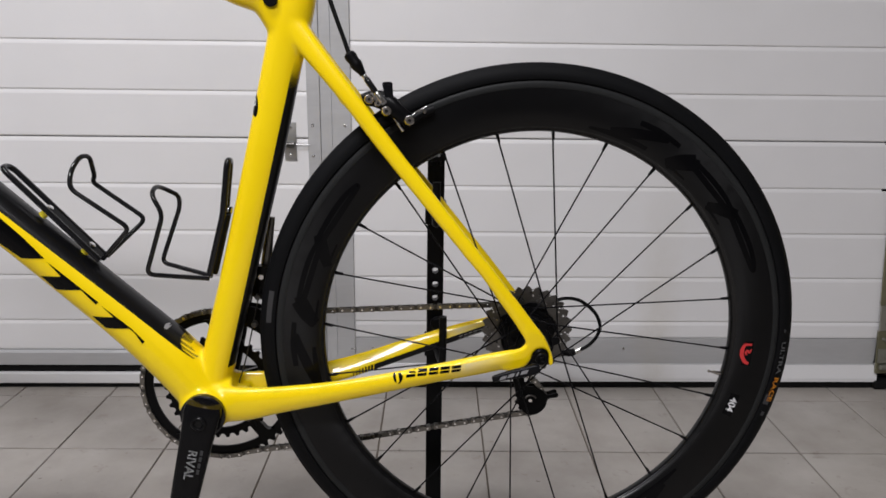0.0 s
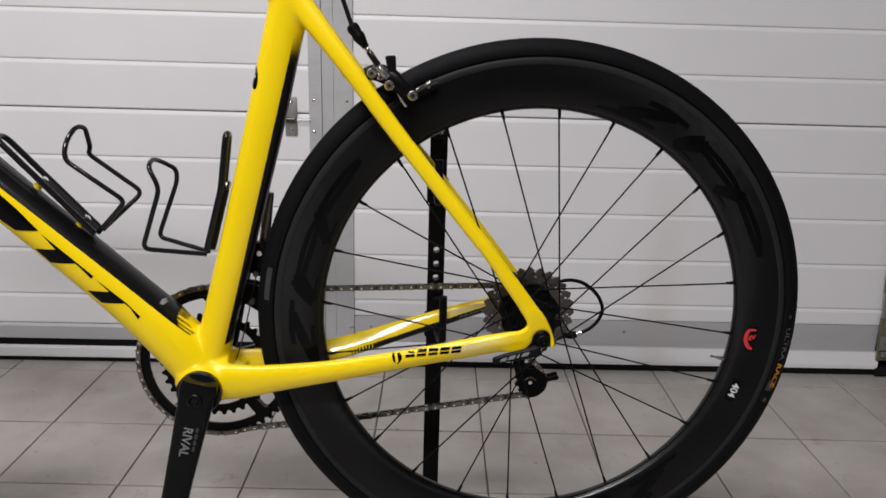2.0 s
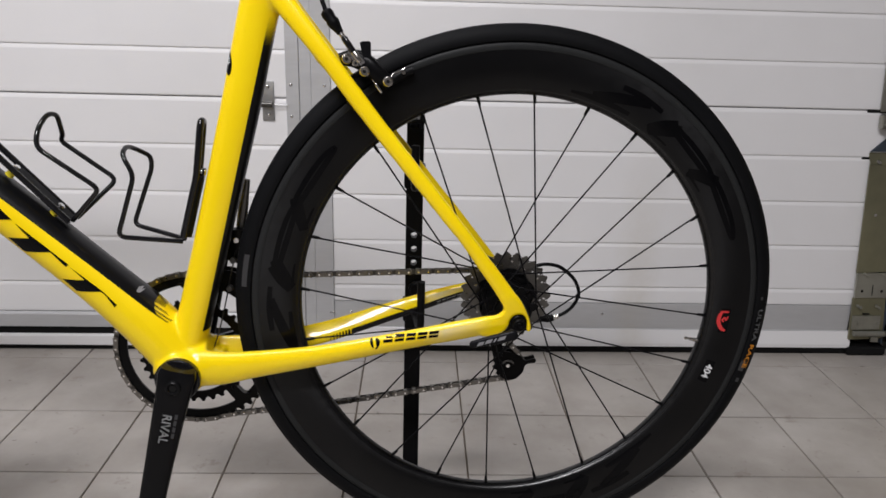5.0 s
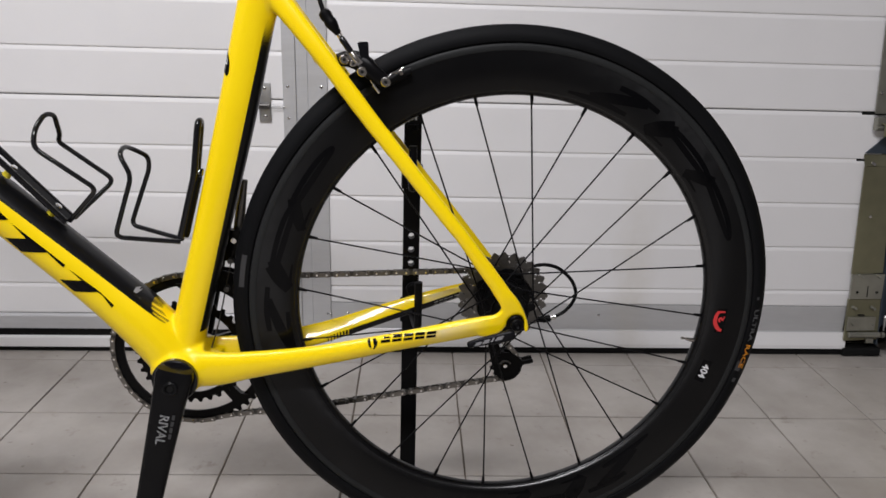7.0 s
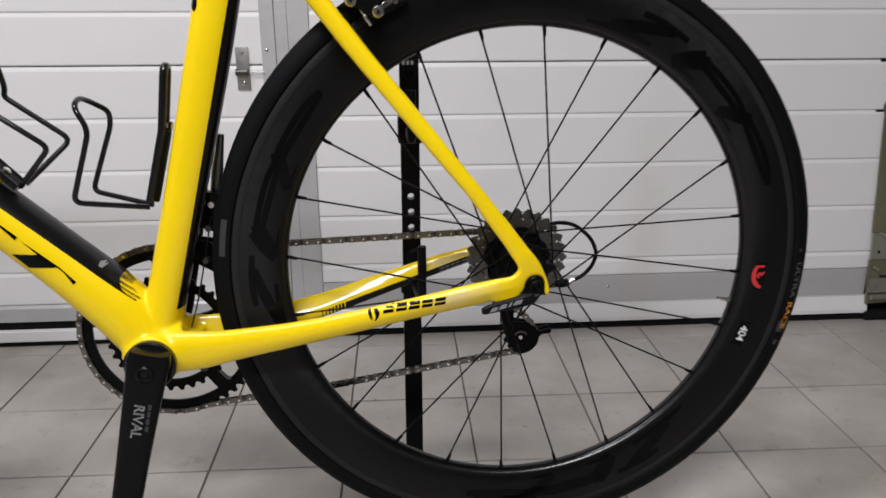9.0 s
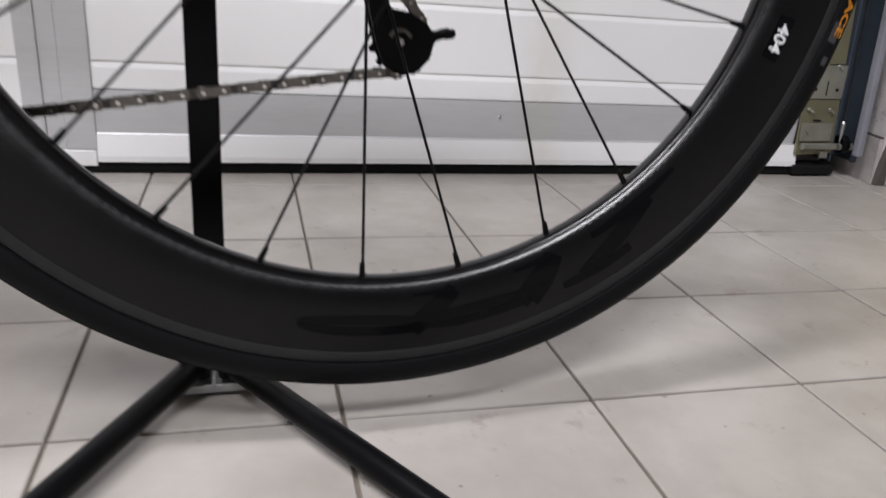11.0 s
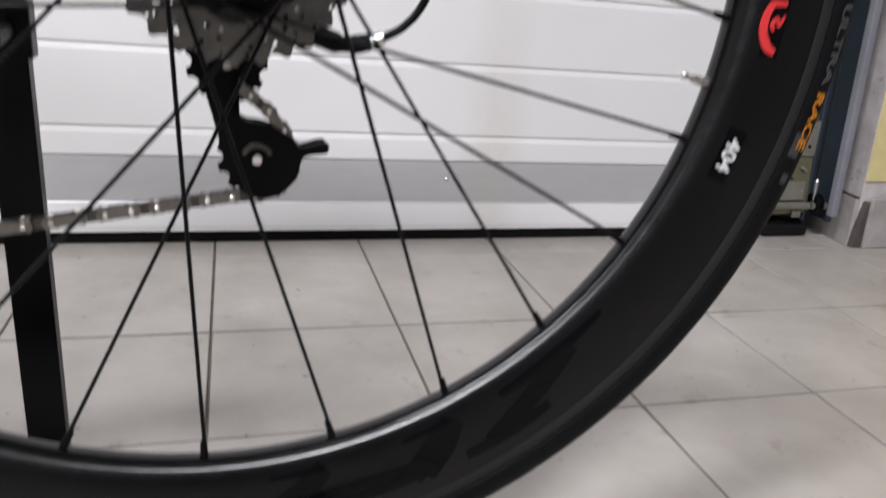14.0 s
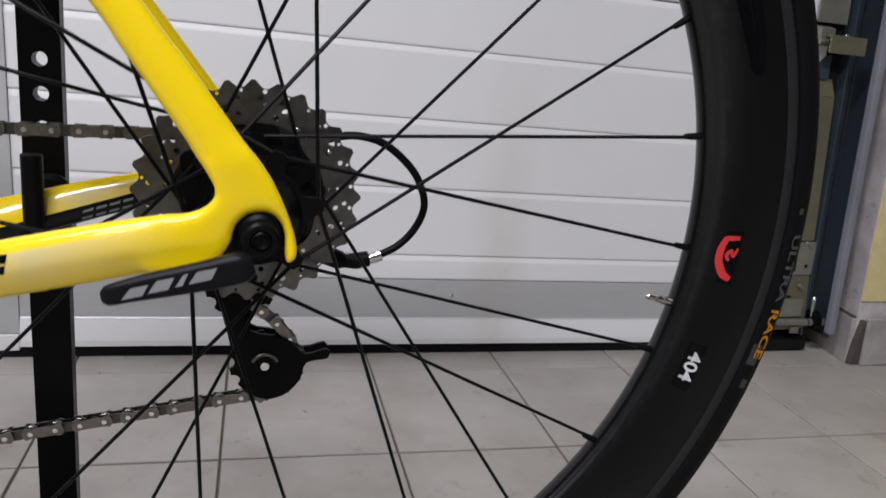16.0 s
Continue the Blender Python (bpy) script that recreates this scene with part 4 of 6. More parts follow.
def make_wheel(name, label, rear=True):
    bm = bmesh.new()
    prof = [(0.3130, -0.0116), *[(r, -y) for r, y in RIM_SIDE], (0.2549, 0.0), *[(r, y) for r, y in RIM_SIDE[::-1]], (0.3130, 0.0116), (0.3138, 0.0108), (0.3138, -0.0108)]
    lathe(bm, prof, 144)
    bmesh.ops.recalc_face_normals(bm, faces=bm.faces)
    wheel = part(name, bm, RIM_MAT, bicycle, label)
    for s in (-1, 1):
        bm = bmesh.new()
        lathe(bm, [(0.3128, s * 0.0112), (0.3126, s * 0.0121), (0.3118, s * 0.0127), (0.3090, s * 0.0130), (0.3058, s * 0.0131), (0.3052, s * 0.0128), (0.3050, s * 0.0118), (0.3126, s * 0.0106)], 144)
        bmesh.ops.recalc_face_normals(bm, faces=bm.faces)
        part("brake_track", bm, TRACK, wheel, "grey worn brake track")
    bm = bmesh.new()
    prof = [(0.3128, 0.0098), (0.3142, 0.0108), (0.3150, 0.0122), (0.3172, 0.0129), (0.3215, 0.0127), (0.3265, 0.0112), (0.3300, 0.0088), (0.3322, 0.0062), (0.3332, 0.0058), (0.3338, 0.0030)]
    lathe(bm, [(r, -y) for r, y in prof] + [(0.3341, 0.0)] + prof[::-1], 144)
    bmesh.ops.recalc_face_normals(bm, faces=bm.faces)
    tyre = part("tyre", bm, RUBBER, wheel, "black slick road tyre")
    count = 24 if rear else 18
    spoke_meshes = {}
    for k in range(count):
        ang = A0 - 360 / count * k
        near = k % 2 == 0
        yf, rf = (-0.031, 0.0290) if near else (0.0185, 0.0310)
        if not rear:
            yf, rf = (-0.034, 0.018) if near else (0.034, 0.018)
        sign = (-1 if k % 4 in (0, 3) else 1)
        h = radians(74 * sign) if rear else radians(0)
        key = (near, sign)
        if key not in spoke_meshes:
            bm = bmesh.new()
            a = Vector((R_NIP - 0.004, 0, 0))
            b = Vector((rf * math.cos(h), yf, rf * math.sin(h)))
            d = (b - a).normalized()
            side = d.cross(Vector((0, 1, 0))).normalized()
            up = side.cross(d)
            # bladed section, thinner across the wheel
            loft(bm, [[p + r * (0.00105 * math.cos(w) * side * fl + 0.00105 * math.sin(w) * up) for w in [2 * math.pi * j / 8 for j in range(8)]]
                      for p, r, fl in ((a, 1.0, 1.0), (a + d * 0.03, 1.0, 1.0), (a + d * 0.04, 0.95, 1.0), (b - d * 0.02, 0.95, 1.0), (b - d * 0.01, 1.05, 1.0), (b, 1.05, 1.0))])
            me = bpy.data.meshes.new("spoke")
            bm.to_mesh(me)
            bm.free()
            me.materials.append(SPOKE_MAT)
            bm = bmesh.new()
            q = Vector((R_NIP, 0, 0))
            pipe(bm, [q + d * -0.002, q + d * 0.003, q + d * 0.0090, q + d * 0.0098], [0.0022, 0.0020, 0.0017, 0.0013], 10)
            nip = bpy.data.meshes.new("nipple")
            bm.to_mesh(nip)
            bm.free()
            nip.materials.append(PLASTIC)
            spoke_meshes[key] = (me, nip)
        for nm, me in zip(("spoke", "nipple"), spoke_meshes[key]):
            ob = new(nm, me)
            ob.parent = wheel
            ob.matrix_basis = pose(0, 0, 0, 0, -ang, 0)
    # hub shell with flanges
    bm = bmesh.new()
    if rear:
        prof = [(0.006, -0.060), (0.0135, -0.059), (0.0140, -0.046), (0.0165, -0.040), (0.0205, -0.0345), (0.0215, -0.031), (0.0205, -0.0285), (0.0155, -0.026), (0.0125, -0.018), (0.0135, 0.005), (0.018, 0.013), (0.0225, 0.0165), (0.0232, 0.0185), (0.0225, 0.0200), (0.018, 0.0208), (0.006, 0.023)]
    else:
        prof = [(0.005, -0.048), (0.011, -0.047), (0.012, -0.04), (0.022, -0.036), (0.022, -0.032), (0.010, -0.028), (0.009, 0), (0.010, 0.028), (0.022, 0.032), (0.022, 0.036), (0.012, 0.04), (0.005, 0.048)]
    lathe(bm, prof, 40, False)
    bmesh.ops.recalc_face_normals(bm, faces=bm.faces)
    hub = part("hub", bm, CRANK_BLACK, wheel, "black alloy hub shell")
    if rear:
        # flanges with a lobe at each spoke head
        for yf, rf, start in ((-0.0310, 0.0312, A0), (0.0182, 0.0330, A0 - 15)):
            heads = []
            for k in range(12):
                ang = start - 30 * k
                sgn = -1 if (2 * k + (0 if yf < 0 else 1)) % 4 in (0, 3) else 1
                heads.append(ang + 74 * sgn)
            edge = []
            for j in range(120):
                w = 3.0 * j
                near = min(abs((w - h + 180) % 360 - 180) for h in heads)
                q = rf - 0.0080 * min(1.0, max(0.0, (near - 5.0) / 6.0)) ** 1.2
                edge.append((q * math.cos(radians(w)), q * math.sin(radians(w))))
            bm = bmesh.new()
            slab(bm, edge, yf - 0.0016, yf + 0.0016, circle(0, 0, 0.016, 120))
            bmesh.ops.recalc_face_normals(bm, faces=bm.faces)
            part("flange", bm, CRANK_BLACK, hub, smooth=False)
    # valve between two spokes
    va = A0 - 15 * 6.52
    bm = bmesh.new()
    lathe_y = [(0.0032, 0.0), (0.0032, 0.010), (0.0026, 0.0105), (0.0026, 0.016), (0.0016, 0.0165), (0.0016, 0.021), (0.0022, 0.0215), (0.0022, 0.0245), (0.0008, 0.026)]
    pipe(bm, [(R_NIP + 0.002 - h * 0.78, 0, 0) for _, h in lathe_y], [r * 0.85 for r, _ in lathe_y], 12)
    part("valve", bm, BRAKE_STEEL, wheel, "silver valve stem", m=pose(0, 0, 0, 0, -va, 0))
    return wheel


rear_wheel = make_wheel("rear_wheel", "deep black carbon rear wheel with dark spokes")


def rim_word(text, wheel, angle, r, size, material, name, lift=0.0006, flip=1, wide=1.0, high=1.0):
    """A printed word that reads along the rim."""
    return letters(text, size, material, name, wheel, lambda u, v: on_rim(angle, r, -flip * u * wide, v * flip * high, lift))


# number, red swirl and tyre print on the near flank
rim_word("404", rear_wheel, -19.0, 0.2765, 0.0128, WHITE_INK, "number_print")
decal("swirl_print", rear_wheel, -4.3, 0.2755, [[(-0.0130, 0.0045, 0.0016), (-0.0105, -0.0010, 0.0024), (-0.003, -0.0055, 0.0024), (0.006, -0.0055, 0.0022), (0.0120, -0.0030, 0.0018)], [(0.0115, -0.0035, 0.0016), (0.0120, 0.0050, 0.0012)], [(-0.002, 0.0005, 0.0008), (0.001, -0.0015, 0.0012), (0.004, 0.0008, 0.0012), (0.001, 0.0030, 0.0010), (0.006, 0.0050, 0.0008)]], RED_INK, "red swirl print")
decal("decal_patch", rear_wheel, -4.3, 0.2755, [[(-0.016, 0.0015, 0.0055), (0.016, 0.0015, 0.0055)]], DECAL_BLACK, lift=0.0002)
decal("decal_patch", rear_wheel, -19.0, 0.2765, [[(-0.015, 0.0, 0.0060), (0.015, 0.0, 0.0060)]], DECAL_BLACK, lift=0.0002)
rim_word("ULTRA", rear_wheel, -4.9, 0.3220, 0.0105, TYRE_INK, "tyre_print", wide=1.35, high=0.72)
decal("tyre_print", rear_wheel, 1.5, 0.3220, [[(-0.002, 0, 0.0014), (0.002, 0, 0.0014)]], DARK_INK)
rim_word("RACE", rear_wheel, -12.6, 0.3220, 0.0105, ORANGE_INK, "tyre_print", wide=1.3, high=0.78)
decal("tyre_print", rear_wheel, -18.6, 0.3215, [[(-0.004, 0, 0.0022), (0.002, 0, 0.0022)], [(0.012, -0.002, 0.0035), (0.026, -0.002, 0.0035)]], DARK_INK)
decal("tyre_print", rear_wheel, 172.0, 0.3222, [[(-0.02, 0, 0.003), (0.02, 0, 0.003)]], DARK_INK)
# three sets of gloss shapes on the satin flank
def arc_shape(wheel, base, pts, width):
    """A gloss stroke on the flank through places (angle from base, radius)."""
    r0 = 0.278
    decal("logo_shape", wheel, base, r0, [[(radians(w) * r0, r - r0, h) for (w, r), h in zip(pts, width)]], DECAL_BLACK)


for base in (-72.0, 48.0, 168.0):
    for off in (0.0, 15.6):
        # a flattened loop with a slanted stem
        arc_shape(rear_wheel, base + off, [(-11.5, 0.2845), (-21, 0.2815), (-29.0, 0.2835), (-29.8, 0.2870), (-25, 0.2895), (-14, 0.2893)], [0.0030, 0.0034, 0.0028, 0.0024, 0.0030, 0.0030])
        arc_shape(rear_wheel, base + off, [(-15.3, 0.2895), (-12.3, 0.2790), (-8.8, 0.2660)], [0.0068, 0.0072, 0.0050])
        arc_shape(rear_wheel, base + off, [(-8.8, 0.2660), (-15.0, 0.2662)], [0.0020, 0.0008])
    arc_shape(rear_wheel, base, [(2.0, 0.2925), (5.0, 0.2800), (7.6, 0.2675)], [0.0052, 0.0055, 0.0040])
    arc_shape(rear_wheel, base, [(7.0, 0.2915), (13.0, 0.2925), (18.0, 0.2915)], [0.0028, 0.0035, 0.0030])
    arc_shape(rear_wheel, base, [(10.0, 0.2900), (16.5, 0.2800), (24.0, 0.2690)], [0.0040, 0.0060, 0.0050])
    arc_shape(rear_wheel, base, [(13.5, 0.2680), (22.0, 0.2675), (29.5, 0.2670)], [0.0022, 0.0032, 0.0014])

front_wheel = make_wheel("front_wheel", "deep black carbon front wheel", rear=False)
front_wheel.matrix_basis = pose(-0.998, 0, -0.008)


def make_fork():
    bm = bmesh.new()
    for s in (-1, 1):
        tube(bm, [(-0.893, s * 0.030, 0.352, 0.017, 0.011), (-0.90, s * 0.046, 0.31, 0.020, 0.010), (-0.935, s * 0.050, 0.18, 0.017, 0.008), (-0.975, s * 0.054, 0.05, 0.012, 0.006), (-0.998, s * 0.055, -0.012, 0.011, 0.005)])
    tube(bm, [(-0.887, 0, 0.372, 0.022, 0.040), (-0.893, 0, 0.352, 0.02, 0.042)])
    bmesh.ops.recalc_face_normals(bm, faces=bm.faces)
    part("fork", bm, GLOSS_BLACK, bicycle, "gloss black carbon fork")


make_fork()


# ---- drivetrain ----
def gear_outline(teeth, r_out, r_root, flat=0.28):
    """An outline with teeth; seven points a tooth."""
    out = []
    for k in range(teeth):
        c = 2 * math.pi * k / teeth
        p = 2 * math.pi / teeth
        h = r_out - r_root
        for off, r in ((-0.5, r_root), (-0.36, r_root + 0.1 * h), (-0.22, r_root + 0.5 * h), (-flat / 2, r_out), (flat / 2, r_out), (0.22, r_root + 0.5 * h), (0.36, r_root + 0.1 * h)):
            out.append((r * math.cos(c + off * p), r * math.sin(c + off * p)))
    return out


def disc_with_ports(bm, outline, r_in, y0, y1, ports):
    """A toothed disc, open in the middle, with round ports (x, z, r) filled in as dark recesses elsewhere."""
    n = len(outline)
    hole = [(r_in * math.cos(math.atan2(z, x)), r_in * math.sin(math.atan2(z, x))) for x, z in outline]
    slab(bm, outline, y0, y1, hole)


def pierced(bm, outer, inner, holes, y0, y1):
    """A flat plate with an outer and an inner outline and holes, given thickness."""
    loops = [outer, inner] + holes
    pts, edges = [], []
    for lp in loops:
        s = len(pts)
        pts += [Vector(q) for q in lp]
        edges += [(s + k, s + (k + 1) % len(lp)) for k in range(len(lp))]
    vs, _, fs, _, _, _ = delaunay_2d_cdt(pts, edges, [], 0, 1e-6)

    def inside(q, lp):
        n = False
        for (x0, z0), (x1, z1) in zip(lp, lp[1:] + lp[:1]):
            if (z0 > q[1]) != (z1 > q[1]) and q[0] < (x1 - x0) * (q[1] - z0) / (z1 - z0) + x0:
                n = not n
        return n
    hole_mid = [(sum(q[0] for q in h) / len(h), sum(q[1] for q in h) / len(h), max(math.hypot(q[0] - h[0][0], q[1] - h[0][1]) for q in h)) for h in holes]
    keep = []
    for f in fs:
        c = (sum(vs[i][0] for i in f) / 3, sum(vs[i][1] for i in f) / 3)
        if not inside(c, outer) or inside(c, inner):
            continue
        if any(math.hypot(c[0] - m[0], c[1] - m[1]) < m[2] and inside(c, h) for m, h in zip(hole_mid, holes)):
            continue
        keep.append(f)
    front = [bm.verts.new((v[0], y0, v[1])) for v in vs]
    faces = [bm.faces.new([front[i] for i in f]) for f in keep]
    out = bmesh.ops.extrude_face_region(bm, geom=faces)
    for v in out["geom"]:
        if isinstance(v, bmesh.types.BMVert):
            v.co.y = y1
    bmesh.ops.delete(bm, geom=[v for v in bm.verts if not v.link_faces], context="VERTS")
    bmesh.ops.recalc_face_normals(bm, faces=bm.faces)


def make_cassette():
    bm = bmesh.new()
    cyl(bm, 0, 0.0225, 0.063, 0, 0.0185, 32)
    cas = part("cassette", bm, DARK_STEEL, bicycle, "grey steel cassette of eleven sprockets")
    sizes = [28, 25, 23, 21, 19, 17, 16, 15, 14, 13, 12]
    # three rows of round ports and a row of slots, in line through the large sprockets
    ports = []
    for k in range(28):
        w = 2 * math.pi * (k + 0.5) / 28
        ports.append((0.0533, w, 0.0009 if k % 3 else 0.0012))
        if k % 4:
            ports.append((0.0500, w + 0.04, 0.0014 if k % 2 else 0.0018))
        if k % 3 != 1:
            ports.append((0.0460, w - 0.03, 0.0018 if k % 2 else 0.0013))
        if k % 2:
            ports.append((0.0416, w + 0.05, 0.0015))
    for i, t in enumerate(sizes):
        r = t * 0.0127 / (2 * math.pi)
        y = 0.0245 + 0.0036 * i
        y0, y1 = y - 0.0009, y + 0.0009
        bm = bmesh.new()
        if i < 4:
            r_in = r - (0.0195, 0.0125, 0.0105, 0.0080)[i]
            holes = [[(q * math.cos(w) + h * math.cos(v), q * math.sin(w) + h * math.sin(v)) for v in [2 * math.pi * j / 10 for j in range(10)]]
                     for q, w, h in ports if r_in + h + 0.0016 < q < r - 0.0019 - h - 0.0001]
            lobes = [((r_in + 0.0016 * math.sin(7 * w)) * math.cos(w), (r_in + 0.0016 * math.sin(7 * w)) * math.sin(w)) for w in [2 * math.pi * j / 70 for j in range(70)]]
            pierced(bm, gear_outline(t, r + 0.0020, r - 0.0019, 0.16), lobes, holes, y0, y1)
        else:
            disc_with_ports(bm, gear_outline(t, r + 0.0020, r - 0.0019, 0.16), max(0.0186, r - 0.012), y0, y1, ())
        part("sprocket", bm, COG_STEEL, cas, smooth=False)
        if i == 0:
            # bright rivet heads
            for k in range(14):
                w, q = 2 * math.pi * (k + 0.2) / 14, (0.0418, 0.0468)[k % 2]
                bm = bmesh.new()
                cyl(bm, q * math.cos(w), y0 + 0.0002, y0 - 0.0006, q * math.sin(w), 0.0012, 8)
                part("rivet", bm, CHROME, cas)
    # black carrier with uneven lobes between the sprockets and the hub
    bm = bmesh.new()
    lobes = []
    for j in range(90):
        w = 2 * math.pi * j / 90
        q = 0.0350 + 0.0030 * math.sin(5 * w + 0.4) + 0.0016 * math.sin(10 * w + 1.3) + 0.0009 * math.sin(17 * w)
        lobes.append((q * math.cos(w), q * math.sin(w)))
    inner = circle(0, 0, 0.0186, 40)
    cut = [[(q * math.cos(w) + h * math.cos(v), q * math.sin(w) + h * math.sin(v)) for v in [2 * math.pi * j / 10 for j in range(10)]] for q, w, h in [(0.0290, 2 * math.pi * j / 5 + 0.2, 0.0020) for j in range(5)]]
    pierced(bm, lobes, inner, cut, 0.0212, 0.0234)
    part("carrier", bm, CRANK_BLACK, cas, smooth=False)


make_cassette()


def make_cranks():
    # black cup in the shell and the axle end
    bm = bmesh.new()
    lathe(bm, [(0.010, -0.050), (0.0245, -0.050), (0.0262, -0.0485), (0.0262, -0.0425), (0.010, -0.0425)], 48)
    bmesh.ops.recalc_face_normals(bm, faces=bm.faces)
    part("bearing_cup", bm, GLOSS_BLACK, bicycle, m=pose(BBX, 0, BBZ))
    # near crank arm, hanging down and a little forward
    bm = bmesh.new()
    d = Vector((-0.0385, 0, -0.166)).normalized()
    rows = [(0.019, 0.0195, 0.0095, -0.064), (0.012, 0.0215, 0.0105, -0.065), (0.0, 0.0205, 0.0112, -0.066), (-0.016, 0.0195, 0.011, -0.068), (-0.05, 0.0180, 0.0095, -0.072), (-0.10, 0.0162, 0.008, -0.076), (-0.150, 0.0150, 0.0075, -0.079), (-0.172, 0.0150, 0.0075, -0.080), (-0.184, 0.0125, 0.0065, -0.080), (-0.188, 0.006, 0.004, -0.080)]
    side = Vector((-d.z, 0, d.x))
    rings = []
    for s, hw, hy, y in rows:
        c = Vector((BBX + 0.001, y + 0.006, BBZ + 0.001)) + d * (-s)
        ring = []
        for k in range(24):
            w = 2 * math.pi * k / 24
            cw, sw = math.cos(w), math.sin(w)
            ring.append(c + side * hw * math.copysign(abs(cw) ** 0.62, cw) + Vector((0, hy * math.copysign(abs(sw) ** 0.62, sw), 0)))
        rings.append(ring)
    loft(bm, rings)
    bmesh.ops.recalc_face_normals(bm, faces=bm.faces)
    arm = part("crank_arm", bm, ARM_BLACK, bicycle, "satin black crank arm")
    bm = bmesh.new()
    lathe(bm, [(0.0044, -0.0660), (0.0046, -0.0722), (0.0056, -0.0736), (0.0074, -0.0738), (0.0088, -0.0728), (0.0092, -0.0705), (0.0092, -0.064), (0.0044, -0.064)], 36)
    bmesh.ops.recalc_face_normals(bm, faces=bm.faces)
    part("crank_bolt", bm, ARM_BLACK, arm, m=pose(BBX + 0.001, 0, BBZ + 0.001))
    # black hexagon in place of the shaded hollow of the socket
    bm = bmesh.new()
    cyl(bm, 0, -0.0724, -0.064, 0, 0.0046, 6)
    part("hex_socket", bm, SEAL_AND_SHADE, arm, m=pose(BBX + 0.001, 0, BBZ + 0.001))
    # words down the arm
    tilt = math.atan2(d.x, -d.z)

    def down(s0, y):
        c = Vector((BBX + 0.001, 0, BBZ + 0.001)) + d * s0
        return lambda u, v: c + d * u + side * v + Vector((0, y - 0.03 * (u + s0 - 0.055) * 1.6, 0))
    letters("RIVAL", 0.0142, GREY_INK, "arm_print", arm, down(0.0500, -0.0767))
    bm = bmesh.new()
    for k in range(4):
        f = down(0.030 + 0.008 * k, -0.0763)
        vs = [bm.verts.new(f(u, v)) for u, v in ((0, 0.0085), (0.0062, 0.0085), (0.0062, 0.0118), (0, 0.0118))]
        bm.faces.new(vs)
    part("arm_print", bm, DARK_INK, arm, smooth=False)
    # pedal-side spider and chainrings
    bm = bmesh.new()
    n_t = 50
    o = gear_outline(n_t, 0.1035, 0.0975)
    disc_with_ports(bm, o, 0.0872, 0.0455, 0.0485, ())
    ring = part("chainring", bm, CRANK_BLACK, bicycle, "black large chainring", smooth=False, m=pose(BBX, 0, BBZ))
    bm = bmesh.new()
    disc_with_ports(bm, gear_outline(34, 0.0708, 0.0655), 0.0565, 0.0375, 0.0400, ())
    part("chainring", bm, CRANK_BLACK, bicycle, "black small chainring", smooth=False, m=pose(BBX, 0, BBZ))
    bm = bmesh.new()
    cyl(bm, 0, 0.030, 0.056, 0, 0.024, 32)
    spider = part("crank_spider", bm, CRANK_BLACK, bicycle, "black crank spider", m=pose(BBX, 0, BBZ))
    for k in range(5):
        bm = bmesh.new()
        loft(bm, [[(r, y, z) for y, z in ((0.041, -w), (0.0545, -w * 0.7), (0.0545, w * 0.7), (0.041, w))] for r, w in ((0.015, 0.013), (0.035, 0.0085), (0.060, 0.0068), (0.084, 0.0075), (0.0905, 0.0140))])
        bmesh.ops.recalc_face_normals(bm, faces=bm.faces)
        part("spider_arm", bm, CRANK_BLACK, spider, m=pose(0, 0, 0, 0, -(72 * k + 20), 0))
        bm = bmesh.new()
        cyl(bm, 0.0555, 0.0362, 0.044, 0, 0.0045, 12)
        part("chainring_bolt", bm, DARK_STEEL, spider, m=pose(0, 0, 0, 0, -(72 * k + 20), 0))
    # far crank arm
    bm = bmesh.new()
    loft(bm, [[c + side * hw * math.cos(w) + Vector((0, 0.0085 * math.sin(w), 0)) for w in [2 * math.pi * k / 20 for k in range(20)]] for c, hw in
              ((Vector((BBX, 0.062, BBZ)) + d * 0.015, 0.015), (Vector((BBX, 0.064, BBZ)) - d * 0.03, 0.017), (Vector((BBX, 0.075, BBZ)) - d * 0.16, 0.013), (Vector((BBX, 0.075, BBZ)) - d * 0.18, 0.009))])
    bmesh.ops.recalc_face_normals(bm, faces=bm.faces)
    part("crank_arm", bm, CRANK_BLACK, bicycle, "satin black crank arm")


make_cranks()


def chain_path():
    """Points along the chain: over the large chainring, round a small sprocket, down through the two pulleys."""
    pts = []
    yr, yc = 0.047, 0.0555
    R = 0.1010
    for k in range(40):
        w = radians(86 + 196 * k / 39)
        pts.append((BBX + R * math.cos(w), yr, BBZ + R * math.sin(w)))
    lower = [(-0.36, 0.0475, -0.1735), (-0.2227, 0.050, -0.1605), (0.004, 0.0555, -0.1292)]
    pts += lower
    # round the lower pulley, behind, and up to the upper one
    for w in (-80, -40, 0, 35, 60):
        pts.append((0.0125 + 0.0215 * math.cos(radians(w)), 0.0555, -0.1085 + 0.0215 * math.sin(radians(w))))
    pts += [(0.0165, 0.0555, -0.0795), (0.0005, 0.0555, -0.070), (-0.003, 0.0555, -0.058), (0.003, 0.0555, -0.046), (0.0165, 0.0555, -0.034), (0.0245, 0.0555, -0.014)]
    for w in (-10, 20, 50, 85):
        pts.append((0.0262 * math.cos(radians(w)), yc, 0.0262 * math.sin(radians(w))))
    pts += [(-0.0418, 0.055, 0.0252), (-0.2591, 0.049, 0.0205)]
    return pts


